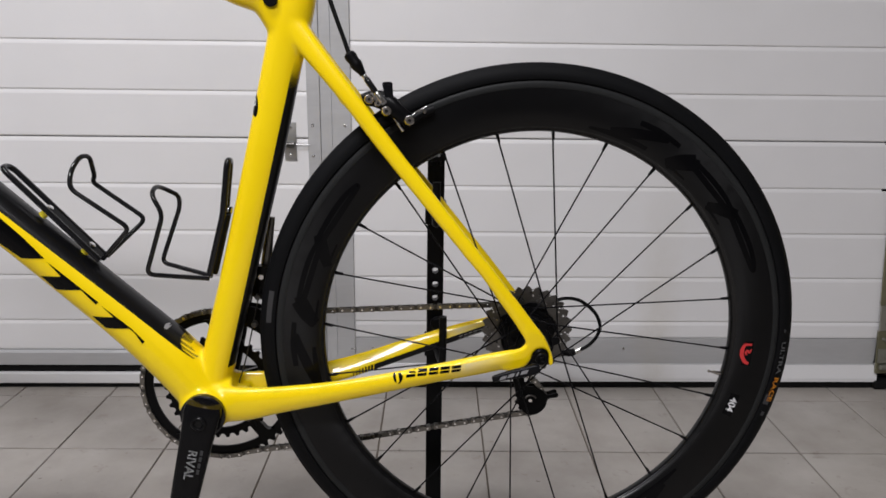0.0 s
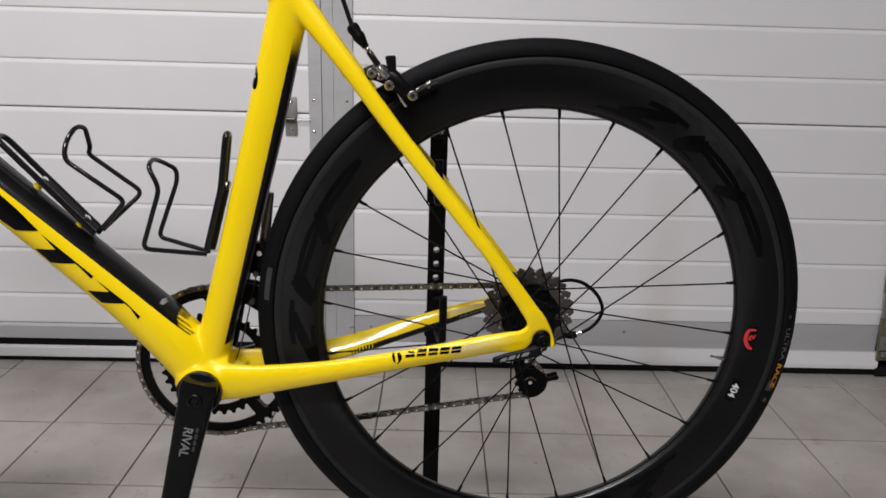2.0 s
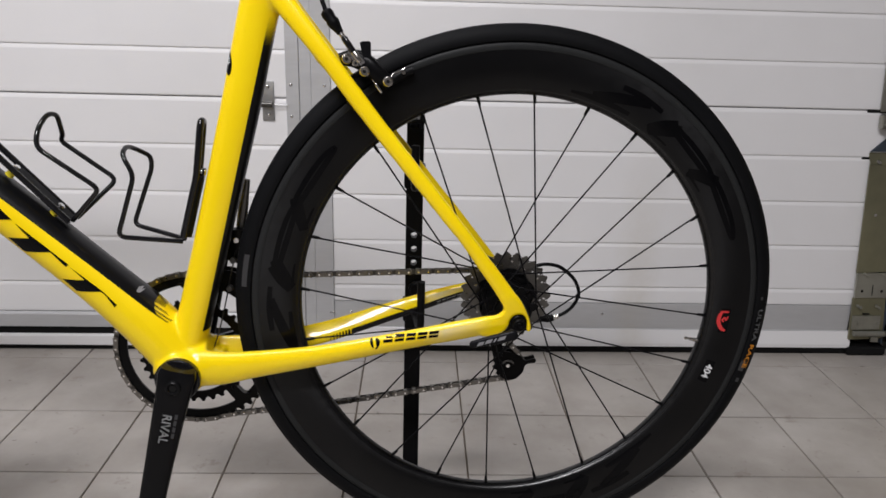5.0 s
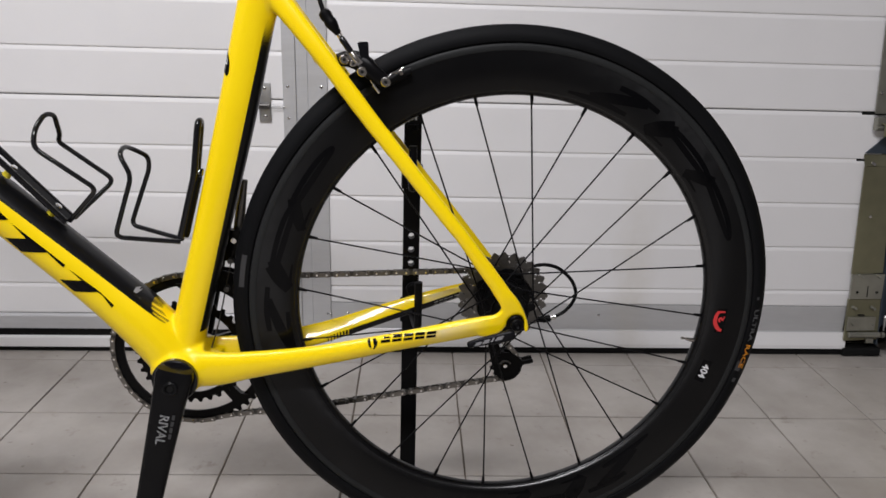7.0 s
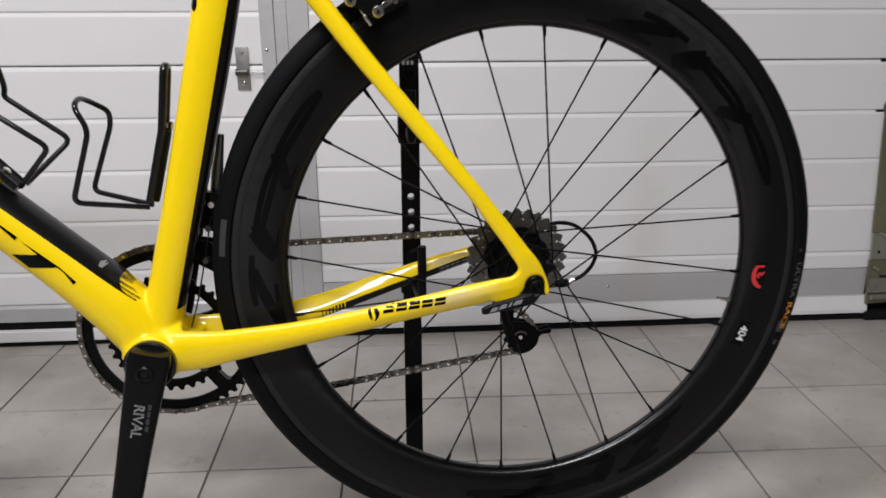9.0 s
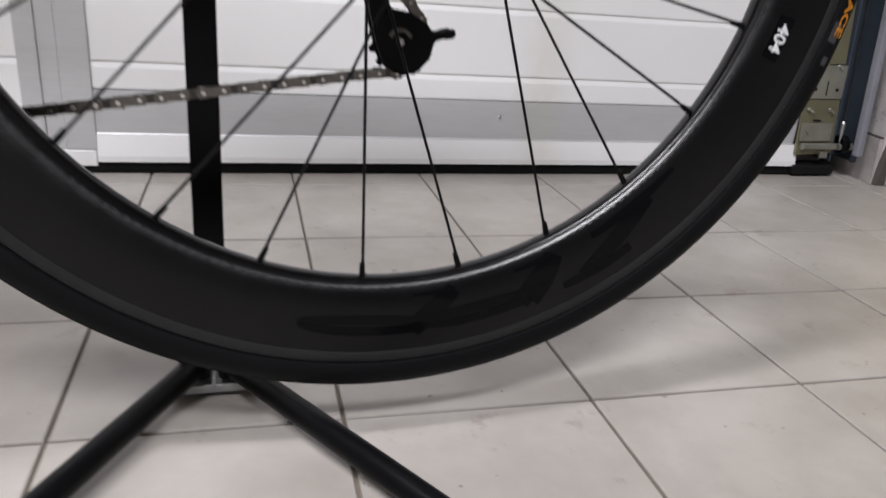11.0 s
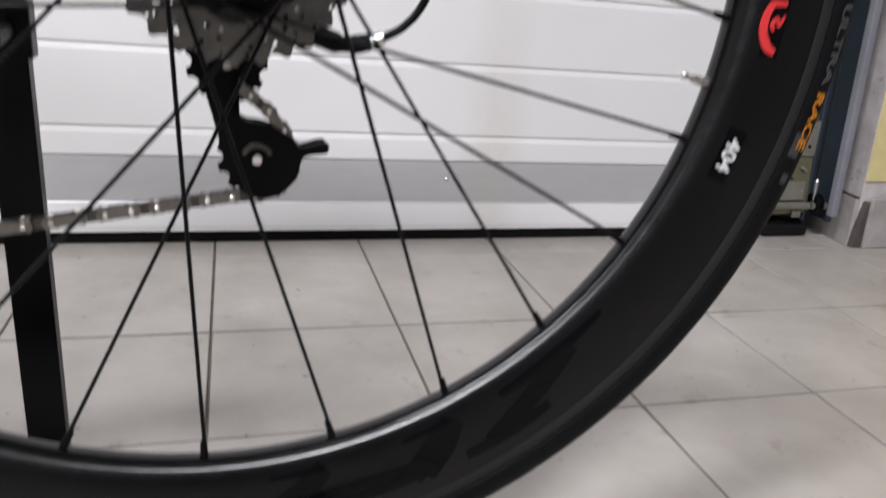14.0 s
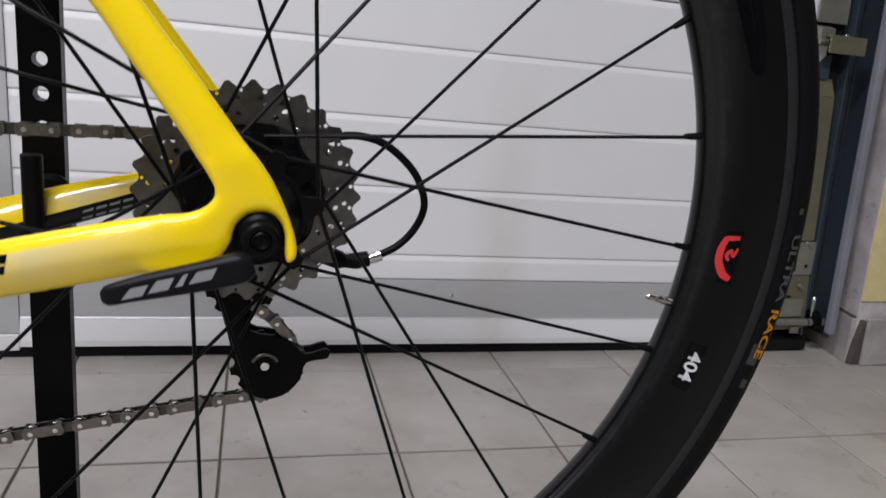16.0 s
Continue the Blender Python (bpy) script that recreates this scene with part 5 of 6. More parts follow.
def make_chain():
    pts = [Vector(p) for p in chain_path()]
    pts.append(pts[0])
    # resample at the half pitch
    pitch, out, rest = 0.0127, [], 0.0
    for a, b in zip(pts, pts[1:]):
        L = (b - a).length
        s = rest
        while s < L:
            out.append(a.lerp(b, s / L))
            s += pitch
        rest = s - L
    meshes = []
    for outer in (True, False):
        bm = bmesh.new()
        n = 20
        plate = []
        for k in range(n):
            w = 2 * math.pi * k / n
            c, q = math.cos(w), math.sin(w)
            plate.append((c * 0.0044 + math.copysign(0.00635, c) * min(1.0, abs(c) / 0.45), q * (0.0044 if abs(c) > 0.45 else 0.0029)))
        y = 0.0033 if outer else 0.0020
        for side in (-1, 1):
            slab(bm, plate, side * y - 0.0005, side * y + 0.0005)
        count = len(bm.faces)
        for x in (-0.00635, 0.00635):
            if outer:
                cyl(bm, x, -0.0043, 0.0043, 0, 0.0015, 12)
            else:
                cyl(bm, x, -0.0014, 0.0014, 0, 0.0038, 10)
        for f in list(bm.faces)[count:]:
            f.material_index = 1
        bmesh.ops.recalc_face_normals(bm, faces=bm.faces)
        me = bpy.data.meshes.new("link")
        bm.to_mesh(me)
        bm.free()
        me.materials.append(STEEL if outer else DARK_STEEL)
        me.materials.append(CHROME if outer else STEEL)
        meshes.append(me)
    bm = bmesh.new()
    cyl(bm, 0, -0.0039, 0.0039, 0, 0.0018, 10)
    chain = part("chain", bm, STEEL, bicycle, "worn steel chain", m=Matrix.Translation(out[0]))
    inv = Matrix.Translation(-out[0])
    for k, (a, b) in enumerate(zip(out, out[1:])):
        d = b - a
        if d.length < 0.006:
            continue
        ob = new("link", meshes[k % 2])
        ob.parent = chain
        ob.matrix_basis = inv @ Matrix.Translation((a + b) / 2) @ pose(0, 0, 0, 0, -math.degrees(math.atan2(d.z, d.x)), 0)


make_chain()


def make_derailleur():
    bm = bmesh.new()
    # hanger and body
    tube(bm, [(0.006, 0.066, -0.010, 0.008, 0.005), (0.010, 0.068, -0.026, 0.010, 0.007), (0.020, 0.072, -0.034, 0.012, 0.010), (0.034, 0.074, -0.040, 0.010, 0.010), (0.045, 0.070, -0.044, 0.007, 0.008)])
    rd = part("rear_derailleur", bm, PLASTIC, bicycle, "black rear derailleur")
    bm = bmesh.new()
    tube(bm, [(0.012, 0.078, -0.038, 0.013, 0.009), (0.004, 0.080, -0.048, 0.012, 0.009), (-0.004, 0.078, -0.060, 0.012, 0.008)])
    part("knuckle", bm, PLASTIC, rd)
    for y in (0.0500, 0.0615):
        bm = bmesh.new()
        o = [(q[0], q[1]) for q in smooth_line([(-0.016, -0.050), (-0.004, -0.044), (0.003, -0.054), (0.000, -0.070), (0.004, -0.086), (0.018, -0.0895), (0.030, -0.096), (0.036, -0.1015), (0.049, -0.0985), (0.0495, -0.1045), (0.037, -0.107), (0.0335, -0.118), (0.025, -0.127), (0.014, -0.1300), (0.004, -0.125), (-0.003, -0.112), (-0.010, -0.085), (-0.015, -0.066)], 3, True)]
        slab(bm, o, y - 0.0012, y + 0.0012)
        bmesh.ops.triangulate(bm, faces=[f for f in bm.faces if len(f.verts) > 4])
        bmesh.ops.recalc_face_normals(bm, faces=bm.faces)
        part("cage_plate", bm, PLASTIC, rd, smooth=False)
    for x, z in ((0.0125, -0.1085), (-0.002, -0.0595)):
        bm = bmesh.new()
        disc_with_ports(bm, gear_outline(11, 0.0205, 0.0170, 0.35), 0.006, 0.0545, 0.0570, ())
        part("pulley", bm, PLASTIC, rd, smooth=False, m=pose(x, 0, z))
        bm = bmesh.new()
        cyl(bm, 0, 0.0478, 0.064, 0, 0.0028, 12)
        part("pulley_bolt", bm, CHROME, rd, m=pose(x, 0, z))
        bm = bmesh.new()
        pipe(bm, [(0.0078 * math.cos(w), 0.0482, 0.0078 * math.sin(w)) for w in [radians(25 + 13 * k) for k in range(11)]], 0.0013, 8)
        part("pulley_ring", bm, COG_STEEL if z < -0.1 else PLASTIC, rd, m=pose(x, 0, z))
    # barrel adjuster and cable
    bm = bmesh.new()
    pipe(bm, [(0.046, 0.068, -0.0435), (0.056, 0.066, -0.0470), (0.060, 0.066, -0.0475), (0.066, 0.065, -0.0472), (0.074, 0.065, -0.0455)], [0.006, 0.0058, 0.0042, 0.0052, 0.0048], 14)
    part("barrel_adjuster", bm, PLASTIC, rd)
    bm = bmesh.new()
    pipe(bm, [(0.0735, 0.065, -0.0455), (0.079, 0.065, -0.0438), (0.0815, 0.065, -0.0428)], 0.0040, 12)
    part("ferrule", bm, CHROME, rd, "bright ferrule")
    bm = bmesh.new()
    loop = [(0.0810, 0.065, -0.0430), (0.0919, 0.065, -0.0370), (0.1018, 0.065, -0.0262), (0.1070, 0.065, -0.0121), (0.1037, 0.065, 0.0013), (0.0962, 0.065, 0.0126), (0.0822, 0.066, 0.0241), (0.0688, 0.067, 0.0288), (0.0527, 0.068, 0.0284), (0.030, 0.068, 0.020), (0.0, 0.068, 0.006), (-0.02, 0.067, 0.0)]
    pipe(bm, [tuple(q) for q in smooth_line(loop, 5)], 0.0024, 10)
    part("cable_loop", bm, PLASTIC, rd, "black cable housing")
    bm = bmesh.new()
    pipe(bm, [(0.058, 0.066, -0.047), (0.036, 0.070, -0.048), (0.026, 0.072, -0.046)], 0.0008, 6)
    part("inner_cable", bm, CHROME, rd)


make_derailleur()


def make_axle():
    # black skewer ends in both dropouts
    bm = bmesh.new()
    lathe(bm, [(0.002, -0.0605), (0.0086, -0.0605), (0.0086, -0.0700), (0.0070, -0.0710), (0.0068, -0.0755), (0.0074, -0.0764), (0.0073, -0.0795), (0.0062, -0.0806), (0.0044, -0.0806), (0.0040, -0.0780), (0.002, -0.0780)], 28, False)
    bmesh.ops.recalc_face_normals(bm, faces=bm.faces)
    axle = part("skewer", bm, CRANK_BLACK, bicycle, "black quick release skewer with a lever")
    bm = bmesh.new()
    lathe(bm, [(0.0005, -0.0800), (0.0022, -0.0800), (0.0030, -0.0812), (0.0036, -0.0808), (0.0036, -0.0770), (0.002, -0.0770)], 20, False)
    bmesh.ops.recalc_face_normals(bm, faces=bm.faces)
    part("skewer_cap", bm, CRANK_BLACK, axle, m=pose(0.0, 0, 0.0))
    bm = bmesh.new()
    cyl(bm, 0, 0.064, 0.086, 0, 0.0085, 16)
    part("skewer_nut", bm, PLASTIC, axle)
    # lever blade lies along the chainstay
    bm = bmesh.new()
    rows = [(-0.003, -0.0080, 0.0040, 0.003), (-0.0065, -0.0092, 0.0060, 0.0042), (-0.012, -0.0108, 0.0062, 0.0042), (-0.022, -0.0134, 0.0059, 0.0036), (-0.040, -0.0172, 0.0051, 0.0032), (-0.050, -0.0196, 0.0044, 0.003), (-0.0555, -0.0212, 0.0038, 0.0025), (-0.0575, -0.0217, 0.002, 0.0015)]
    tube(bm, [(x, -0.0845, z, h, w) for x, z, h, w in rows], 4, 2.8)
    bmesh.ops.recalc_face_normals(bm, faces=bm.faces)
    lever = part("lever", bm, LEVER_GREY, axle, "dark grey quick release lever")
    # plain light shapes along the blade
    bm = bmesh.new()
    d = Vector((-0.975, 0, -0.222))
    v = Vector((0.222 * -1, 0, 0.975))
    for s0, s1, lo, hi in ((0.0150, 0.0235, -0.0012, 0.0030), (0.0258, 0.0285, -0.0014, 0.0029), (0.0310, 0.0385, -0.0018, 0.0024), (0.0405, 0.0480, -0.0022, 0.0016)):
        p = [Vector((-0.002, -0.0885, -0.0086)) + d * s + v * h for s, h in ((s0 + 0.002, lo), (s1 + 0.002, lo), (s1 - 0.002, hi), (s0 - 0.001, hi))]
        for q in p:
            q.y = -0.0879 if q.x < -0.03 else -0.0884
        bm.faces.new([bm.verts.new(q) for q in p])
    part("lever_print", bm, LEVER_LIGHT, lever, smooth=False)


make_axle()


# ---- things bolted to the frame ----
from mathutils.bvhtree import BVHTree

frame_bm = bmesh.new()
frame_bm.from_mesh(frame_ob.data)
FRAME_TREE = BVHTree.FromBMesh(frame_bm)


def on_frame(x, z, side=-1, lift=0.0004, start=0.2):
    """The place on the frame's surface that faces the given side at x and z."""
    hit, normal, _, _ = FRAME_TREE.ray_cast(Vector((x, side * start, z)), Vector((0, -side, 0)))
    if hit is None or (side < 0 and start > 0 and hit.y > 0.005):
        return None
    return hit + normal * lift


def frame_patch(name, outline, material, side=-1, start=0.2, label="", fine=0.004):
    """A printed shape laid on the frame: an outline of x and z, cut fine and pressed on the tube."""
    bm = bmesh.new()
    face = bm.faces.new([bm.verts.new((x, 0, z)) for x, z in outline])
    bmesh.ops.triangulate(bm, faces=[face])
    for _ in range(4):
        long = [e for e in bm.edges if e.calc_length() > fine]
        if not long:
            break
        bmesh.ops.subdivide_edges(bm, edges=long, cuts=1)
        bmesh.ops.triangulate(bm, faces=[f for f in bm.faces if len(f.verts) > 3])
    missed = []
    for v in bm.verts:
        place = on_frame(v.co.x, v.co.z, side, 0.0004, start)
        if place is None:
            missed.append(v)
        else:
            v.co = place
    bmesh.ops.delete(bm, geom=missed, context="VERTS")
    bmesh.ops.recalc_face_normals(bm, faces=bm.faces)
    if sum(f.normal.y for f in bm.faces) * side < 0:
        bmesh.ops.reverse_faces(bm, faces=bm.faces)
    return part(name, bm, material, frame_ob, label)


def bar(x0, z0, x1, z1, h, slant=0.0):
    """A slanted bar from one point to another, h high."""
    return [(x0, z0), (x1, z1), (x1 + slant, z1 + h), (x0 + slant, z0 + h)]


# large plain shapes along the down tube
for line, stem in ((((-0.5665, 0.1050), (-0.5130, 0.0565)), ((-0.5771, 0.0872), (-0.5507, 0.0869), (-0.5316, 0.0712), (-0.5620, 0.0709))),
                   (((-0.5110, 0.0530), (-0.4630, 0.0088)), ((-0.5225, 0.0388), (-0.4950, 0.0378), (-0.4775, 0.0245), (-0.5080, 0.0243)))):
    (xa, za), (xb, zb) = line
    frame_patch("logo_shape", [(xa, za), (xb, zb), (xb - 0.003, zb - 0.0028), (stem[2][0], stem[2][1]), stem[3], stem[0], (stem[1][0] - 0.002, stem[1][1] + 0.0005)], DECAL_BLACK)
frame_patch("logo_shape", [(-0.640, 0.176), (-0.612, 0.1545), (-0.590, 0.1325), (-0.5690, 0.1085), (-0.5955, 0.1085), (-0.622, 0.128), (-0.638, 0.148), (-0.630, 0.150), (-0.617, 0.136), (-0.5985, 0.1205), (-0.586, 0.1205), (-0.600, 0.138), (-0.618, 0.156), (-0.64, 0.17)], DECAL_BLACK)
# small dark shapes on the outer face of the chainstay
for k in range(5):
    # each a slanted block with a slit along its middle
    x0, z0, w = -0.1561 + 0.0131 * k, -0.0272 + 0.00205 * k, 0.0108
    frame_patch("logo_shape", bar(x0, z0, x0 + w, z0 + w * 0.158, 0.0032, 0.0005), DECAL_BLACK)
    frame_patch("logo_shape", bar(x0 + 0.0007, z0 + 0.0043, x0 + w + 0.0007, z0 + 0.0043 + w * 0.158, 0.0032, 0.0005), DECAL_BLACK)
for outline in ([(-0.1716, -0.0262), (-0.1704, -0.0240), (-0.1684, -0.0237), (-0.1692, -0.0268), (-0.1672, -0.0305), (-0.1668, -0.0345), (-0.1698, -0.0318)],
                [(-0.1652, -0.0236), (-0.1620, -0.0228), (-0.1596, -0.0256), (-0.1600, -0.0292), (-0.1630, -0.0345), (-0.1656, -0.0352), (-0.1626, -0.0296), (-0.1630, -0.0258)]):
    frame_patch("swirl_shape", outline, DECAL_BLACK, fine=0.002)
# pale print on the black inner panel of the far chainstay
for k in range(5):
    x0 = -0.0860 + 0.0066 * k
    z0 = 0.305 * x0 + 0.0186 - 0.0160
    frame_patch("inner_print", bar(x0, z0, x0 + 0.0050, z0 + 0.0015, 0.0014, 0.0004), GREY_INK, side=-1, start=-0.02, fine=0.002)
    frame_patch("inner_print", bar(x0 + 0.0006, z0 + 0.0038, x0 + 0.0056, z0 + 0.0053, 0.0014, 0.0004), GREY_INK, side=-1, start=-0.02, fine=0.002)
# silver sticker above the bottom bracket, and the badge on the seat tube
frame_patch("sticker", [(-0.448, 0.029), (-0.4445, 0.0315), (-0.4415, 0.027), (-0.4385, 0.026), (-0.44, 0.0225), (-0.4375, 0.02), (-0.4415, 0.0185), (-0.4445, 0.0205), (-0.444, 0.024)], LEVER_LIGHT, fine=0.002)
frame_patch("badge", [(-0.3265 + 0.009 * math.cos(w) * 0.45, 0.283 + 0.0135 * math.sin(w)) for w in [2 * math.pi * k / 20 for k in range(20)]], DECAL_BLACK, fine=0.003)
frame_patch("badge_print", [(-0.3265 + 0.004 * math.cos(w) * 0.4, 0.286 + 0.005 * math.sin(w)) for w in [2 * math.pi * k / 12 for k in range(12)]], WHITE_INK, fine=0.003)
for k in range(7):
    # fading bars that end the black inner panel
    x0 = -0.2240 + 0.0038 * k
    frame_patch("fade_bar", bar(x0, 0.298 * x0 + 0.0012, x0 + 0.0010 + 0.0003 * k, 0.298 * x0 + 0.0012, 0.0080), DECAL_BLACK, start=-0.02, fine=0.002)
for k in range(9):
    # row of tiny grip dashes at the foot of the seatstay
    x0, z0 = -0.0056 + 0.0011 * k, 0.0410 - 0.0019 * k
    frame_patch("grip_dash", bar(x0 - 0.002, z0 - 0.0008, x0, z0, 0.0007), DECAL_BLACK, fine=0.003)
bm = bmesh.new()
cyl(bm, -0.3037, -0.0195, -0.012, 0.3965, 0.0078, 24)
part("clamp_bolt", bm, PLASTIC, bicycle, "black seatpost clamp bolt")
bm = bmesh.new()
tube(bm, [(-0.2690, 0, 0.436, 0.0150, 0.0125), (-0.2500, 0, 0.51, 0.0150, 0.0125)])
part("seatpost", bm, GLOSS_BLACK, bicycle, "black seatpost")


def bottle_cage(label, base, foot, knee, crown, plate, bolts, half=0.030, hoop=0.0105, bend=0.0):
    """A bent wire cage: one wire that runs out along the bottle's near side, over its crown and back along the far side, and a back plate."""
    wire = 0.0028
    near = [(base[0], -0.006, base[1])] + [(x, -half, z) for x, z in (foot, knee)]
    far = [(knee[0] + 0.002, half, knee[1] - 0.001), (foot[0] - 0.001, half, foot[1]), (base[0], 0.006, base[1])]
    bm = bmesh.new()
    pipe(bm, round_corners(near + crown + far, 0.0095, 6), wire, 10)
    cage = part("bottle_cage", bm, GLOSS_BLACK, bicycle, label)
    (px, pz), (qx, qz) = plate
    d = Vector((qx - px, 0, qz - pz)).normalized()
    n = Vector((-d.z, 0, d.x))
    bm = bmesh.new()
    # wire hoop that bends away from the tube, and a flat plate between its wires
    a, b, out = Vector((px, 0, pz)), Vector((qx, 0, qz)), n if n.dot(Vector((-0.6, 0, 0.9))) > 0 else -n
    k = a.lerp(b, 0.46) - out * bend
    y = hoop
    pts = [b - Vector((0, y, 0)), k - Vector((0, y, 0)), a.lerp(k, 0.1) - Vector((0, y, 0)), a - Vector((0, y * 0.6, 0)), a + Vector((0, y * 0.6, 0)), a.lerp(k, 0.1) + Vector((0, y, 0)), k + Vector((0, y, 0)), b + Vector((0, y, 0))]
    pipe(bm, round_corners(pts, 0.006, 5), wire * (1.45 if bend else 1.25), 10)
    part("back_hoop", bm, GLOSS_BLACK, cage)
    bm = bmesh.new()
    rows = []
    for f in (0.0, 0.08, 0.92, 1.0):
        p = k.lerp(b, f) - out * (0.003 if bend else 0.0008)
        rows.append((p.x, 0, p.z, 0.0046 if bend else 0.0030, y + (0.002 if 0 < f < 1 else -0.002)))
    tube(bm, rows, 1, 3.0)
    bmesh.ops.recalc_face_normals(bm, faces=bm.faces)
    part("back_plate", bm, PLASTIC, cage)
    for bx, bz in bolts:
        c = Vector((bx, 0, bz))
        out = n if n.dot(Vector((-0.6, 0, 0.9))) > 0 else -n
        bm = bmesh.new()
        w = out if bend == 0 else -out
        pipe(bm, [c + w * 0.001, c + w * 0.0062, c + w * 0.0074], [0.0044, 0.0042, 0.003], 12)
        part("cage_bolt", bm, CHROME, cage)
        bm = bmesh.new()
        pipe(bm, [c - out * (0.0080 if bend == 0 else 0.006), c - out * 0.0030], [0.0050, 0.0042], 14)
        part("boss", bm, YELLOW_PLASTIC if bend == 0 else PLASTIC, cage, "small boss under the plate")


bottle_cage("black bent wire bottle cage on the seat tube", (-0.3900, 0.0785), (-0.4550, 0.0900), (-0.4318, 0.1600), [(-0.4445, -0.025, 0.1825), (-0.4450, -0.008, 0.1895), (-0.4415, 0.010, 0.1850), (-0.4290, 0.027, 0.1735)],
            ((-0.3613, 0.2185), (-0.3890, 0.0845)), [(-0.3672, 0.1607), (-0.3846, 0.1007)], 0.030, 0.0072, 0.0045)
bottle_cage("black bent wire bottle cage on the down tube", (-0.5120, 0.1030), (-0.4700, 0.1445), (-0.5325, 0.1900), [(-0.5318, -0.022, 0.2095), (-0.5270, -0.006, 0.2235), (-0.5225, 0.008, 0.2225), (-0.5250, 0.024, 0.1975)],
            ((-0.6137, 0.2106), (-0.5140, 0.1020)), [(-0.5728, 0.1590), (-0.5293, 0.1150)])


def make_rear_brake():
    bm = bmesh.new()
    # two arms that reach round the tyre
    tube(bm, [(-0.2040, -0.014, 0.2890, 0.006, 0.006), (-0.1900, -0.020, 0.2900, 0.0085, 0.006), (-0.1760, -0.026, 0.2860, 0.0100, 0.006), (-0.1650, -0.028, 0.2770, 0.0090, 0.006), (-0.1530, -0.028, 0.2680, 0.0080, 0.005)])
    brake = part("rear_brake", bm, CRANK_BLACK, bicycle, "black rear rim brake with silver bolts")
    bm = bmesh.new()
    tube(bm, [(-0.2060, 0.010, 0.2900, 0.006, 0.006), (-0.1900, 0.020, 0.2940, 0.0065, 0.006), (-0.1720, 0.027, 0.2860, 0.0075, 0.006), (-0.1520, 0.029, 0.2660, 0.0075, 0.005)])
    part("brake_arm", bm, CRANK_BLACK, brake)
    # upright release lever with a squared head
    bm = bmesh.new()
    slab(bm, [(-0.1824, 0.3080), (-0.1800, 0.3096), (-0.1722, 0.3100), (-0.1706, 0.3085), (-0.1700, 0.2950), (-0.1655, 0.2900), (-0.1660, 0.2800), (-0.1760, 0.2830), (-0.1792, 0.2940)], -0.0300, -0.0205, bevel=0.0012)
    part("release_lever", bm, LEVER_GREY, brake, "dark grey release lever", smooth=False)
    for x, z, r, y0, y1 in ((-0.1774, 0.2780, 0.0055, -0.026, -0.0345), (-0.1968, 0.2905, 0.0056, -0.012, -0.0285), (-0.1517, 0.2679, 0.0056, -0.033, -0.0375), (-0.1868, 0.2865, 0.0042, -0.022, -0.0315)):
        bm = bmesh.new()
        lathe(bm, [(0.0004, y1), (r * 0.78, y1), (r, y1 + 0.0012), (r, y0), (0.0004, y0)], 18, False)
        bmesh.ops.recalc_face_normals(bm, faces=bm.faces)
        b = part("brake_bolt", bm, BRAKE_STEEL, brake, "silver bolt", m=pose(x, 0, z))
        # socket hollow drawn solid, with its shade as black colour
        bm = bmesh.new()
        cyl(bm, 0, y1 - 0.0003, y1 + 0.002, 0, r * 0.38, 6)
        part("hex_socket", bm, SEAL_AND_SHADE, b, smooth=False)
    # pad holder and pad beside the rim
    for s in (-1, 1):
        bm = bmesh.new()
        rows = [(r * math.cos(radians(w)), s * 0.0200, r * math.sin(radians(w)), 0.0052, 0.0052) for r, w in ((0.306, 122.5), (0.3065, 120), (0.3065, 117), (0.3065, 114.6), (0.306, 113.8))]
        tube(bm, rows, 3)
        pad = part("brake_pad", bm, PLASTIC, brake, "black brake pad holder")
        bm = bmesh.new()
        cyl(bm, -0.1345, s * 0.0235, s * 0.0275, 0.2775, 0.0022, 12)
        part("pad_screw", bm, BRAKE_STEEL, pad)
    bm = bmesh.new()
    pipe(bm, [tuple(q) for q in smooth_line([(-0.1483, -0.0345, 0.2735), (-0.1440, -0.032, 0.2775), (-0.1391, -0.029, 0.2785), (-0.1345, -0.027, 0.2815), (-0.1330, -0.026, 0.2830)], 4)], 0.0009, 8)
    part("pad_spring", bm, BRAKE_STEEL, brake)
    # cable, boot, barrel, link plates and the crimped end
    bm = bmesh.new()
    line = smooth_line([(-0.262, -0.012, 0.47), (-0.2480, -0.016, 0.425), (-0.2345, -0.022, 0.385), (-0.2240, -0.026, 0.3560), (-0.2180, -0.029, 0.3390)], 6)
    pipe(bm, [tuple(q) for q in line], 0.0025, 10)
    part("brake_cable", bm, PLASTIC, brake, "black cable housing")
    d = Vector((-0.0153, 0, 0.0215)).normalized() * -1
    a = Vector((-0.2195, -0.0295, 0.3410))
    bm = bmesh.new()
    steps = [(0.0, 0.0036), (0.002, 0.0062), (0.006, 0.0070), (0.012, 0.0060), (0.014, 0.0070), (0.018, 0.0066), (0.021, 0.0056), (0.026, 0.0042), (0.029, 0.0038)]
    pipe(bm, [a + d * s for s, _ in steps], [r for _, r in steps], 12)
    part("adjuster_boot", bm, PLASTIC, brake, "black rubber boot")
    for s0, s1, r, mat in ((0.029, 0.034, 0.0030, BRAKE_STEEL), (0.034, 0.052, 0.0036, GLOSS_BLACK), (0.052, 0.066, 0.0034, BRAKE_STEEL), (0.066, 0.095, 0.0009, BRAKE_STEEL), (0.0935, 0.1050, 0.0020, CHROME)):
        bm = bmesh.new()
        pipe(bm, [a + d * s0, a + d * (s0 + 0.001), a + d * (s1 - 0.001), a + d * s1], [r * 0.8, r, r, r * 0.7], 12)
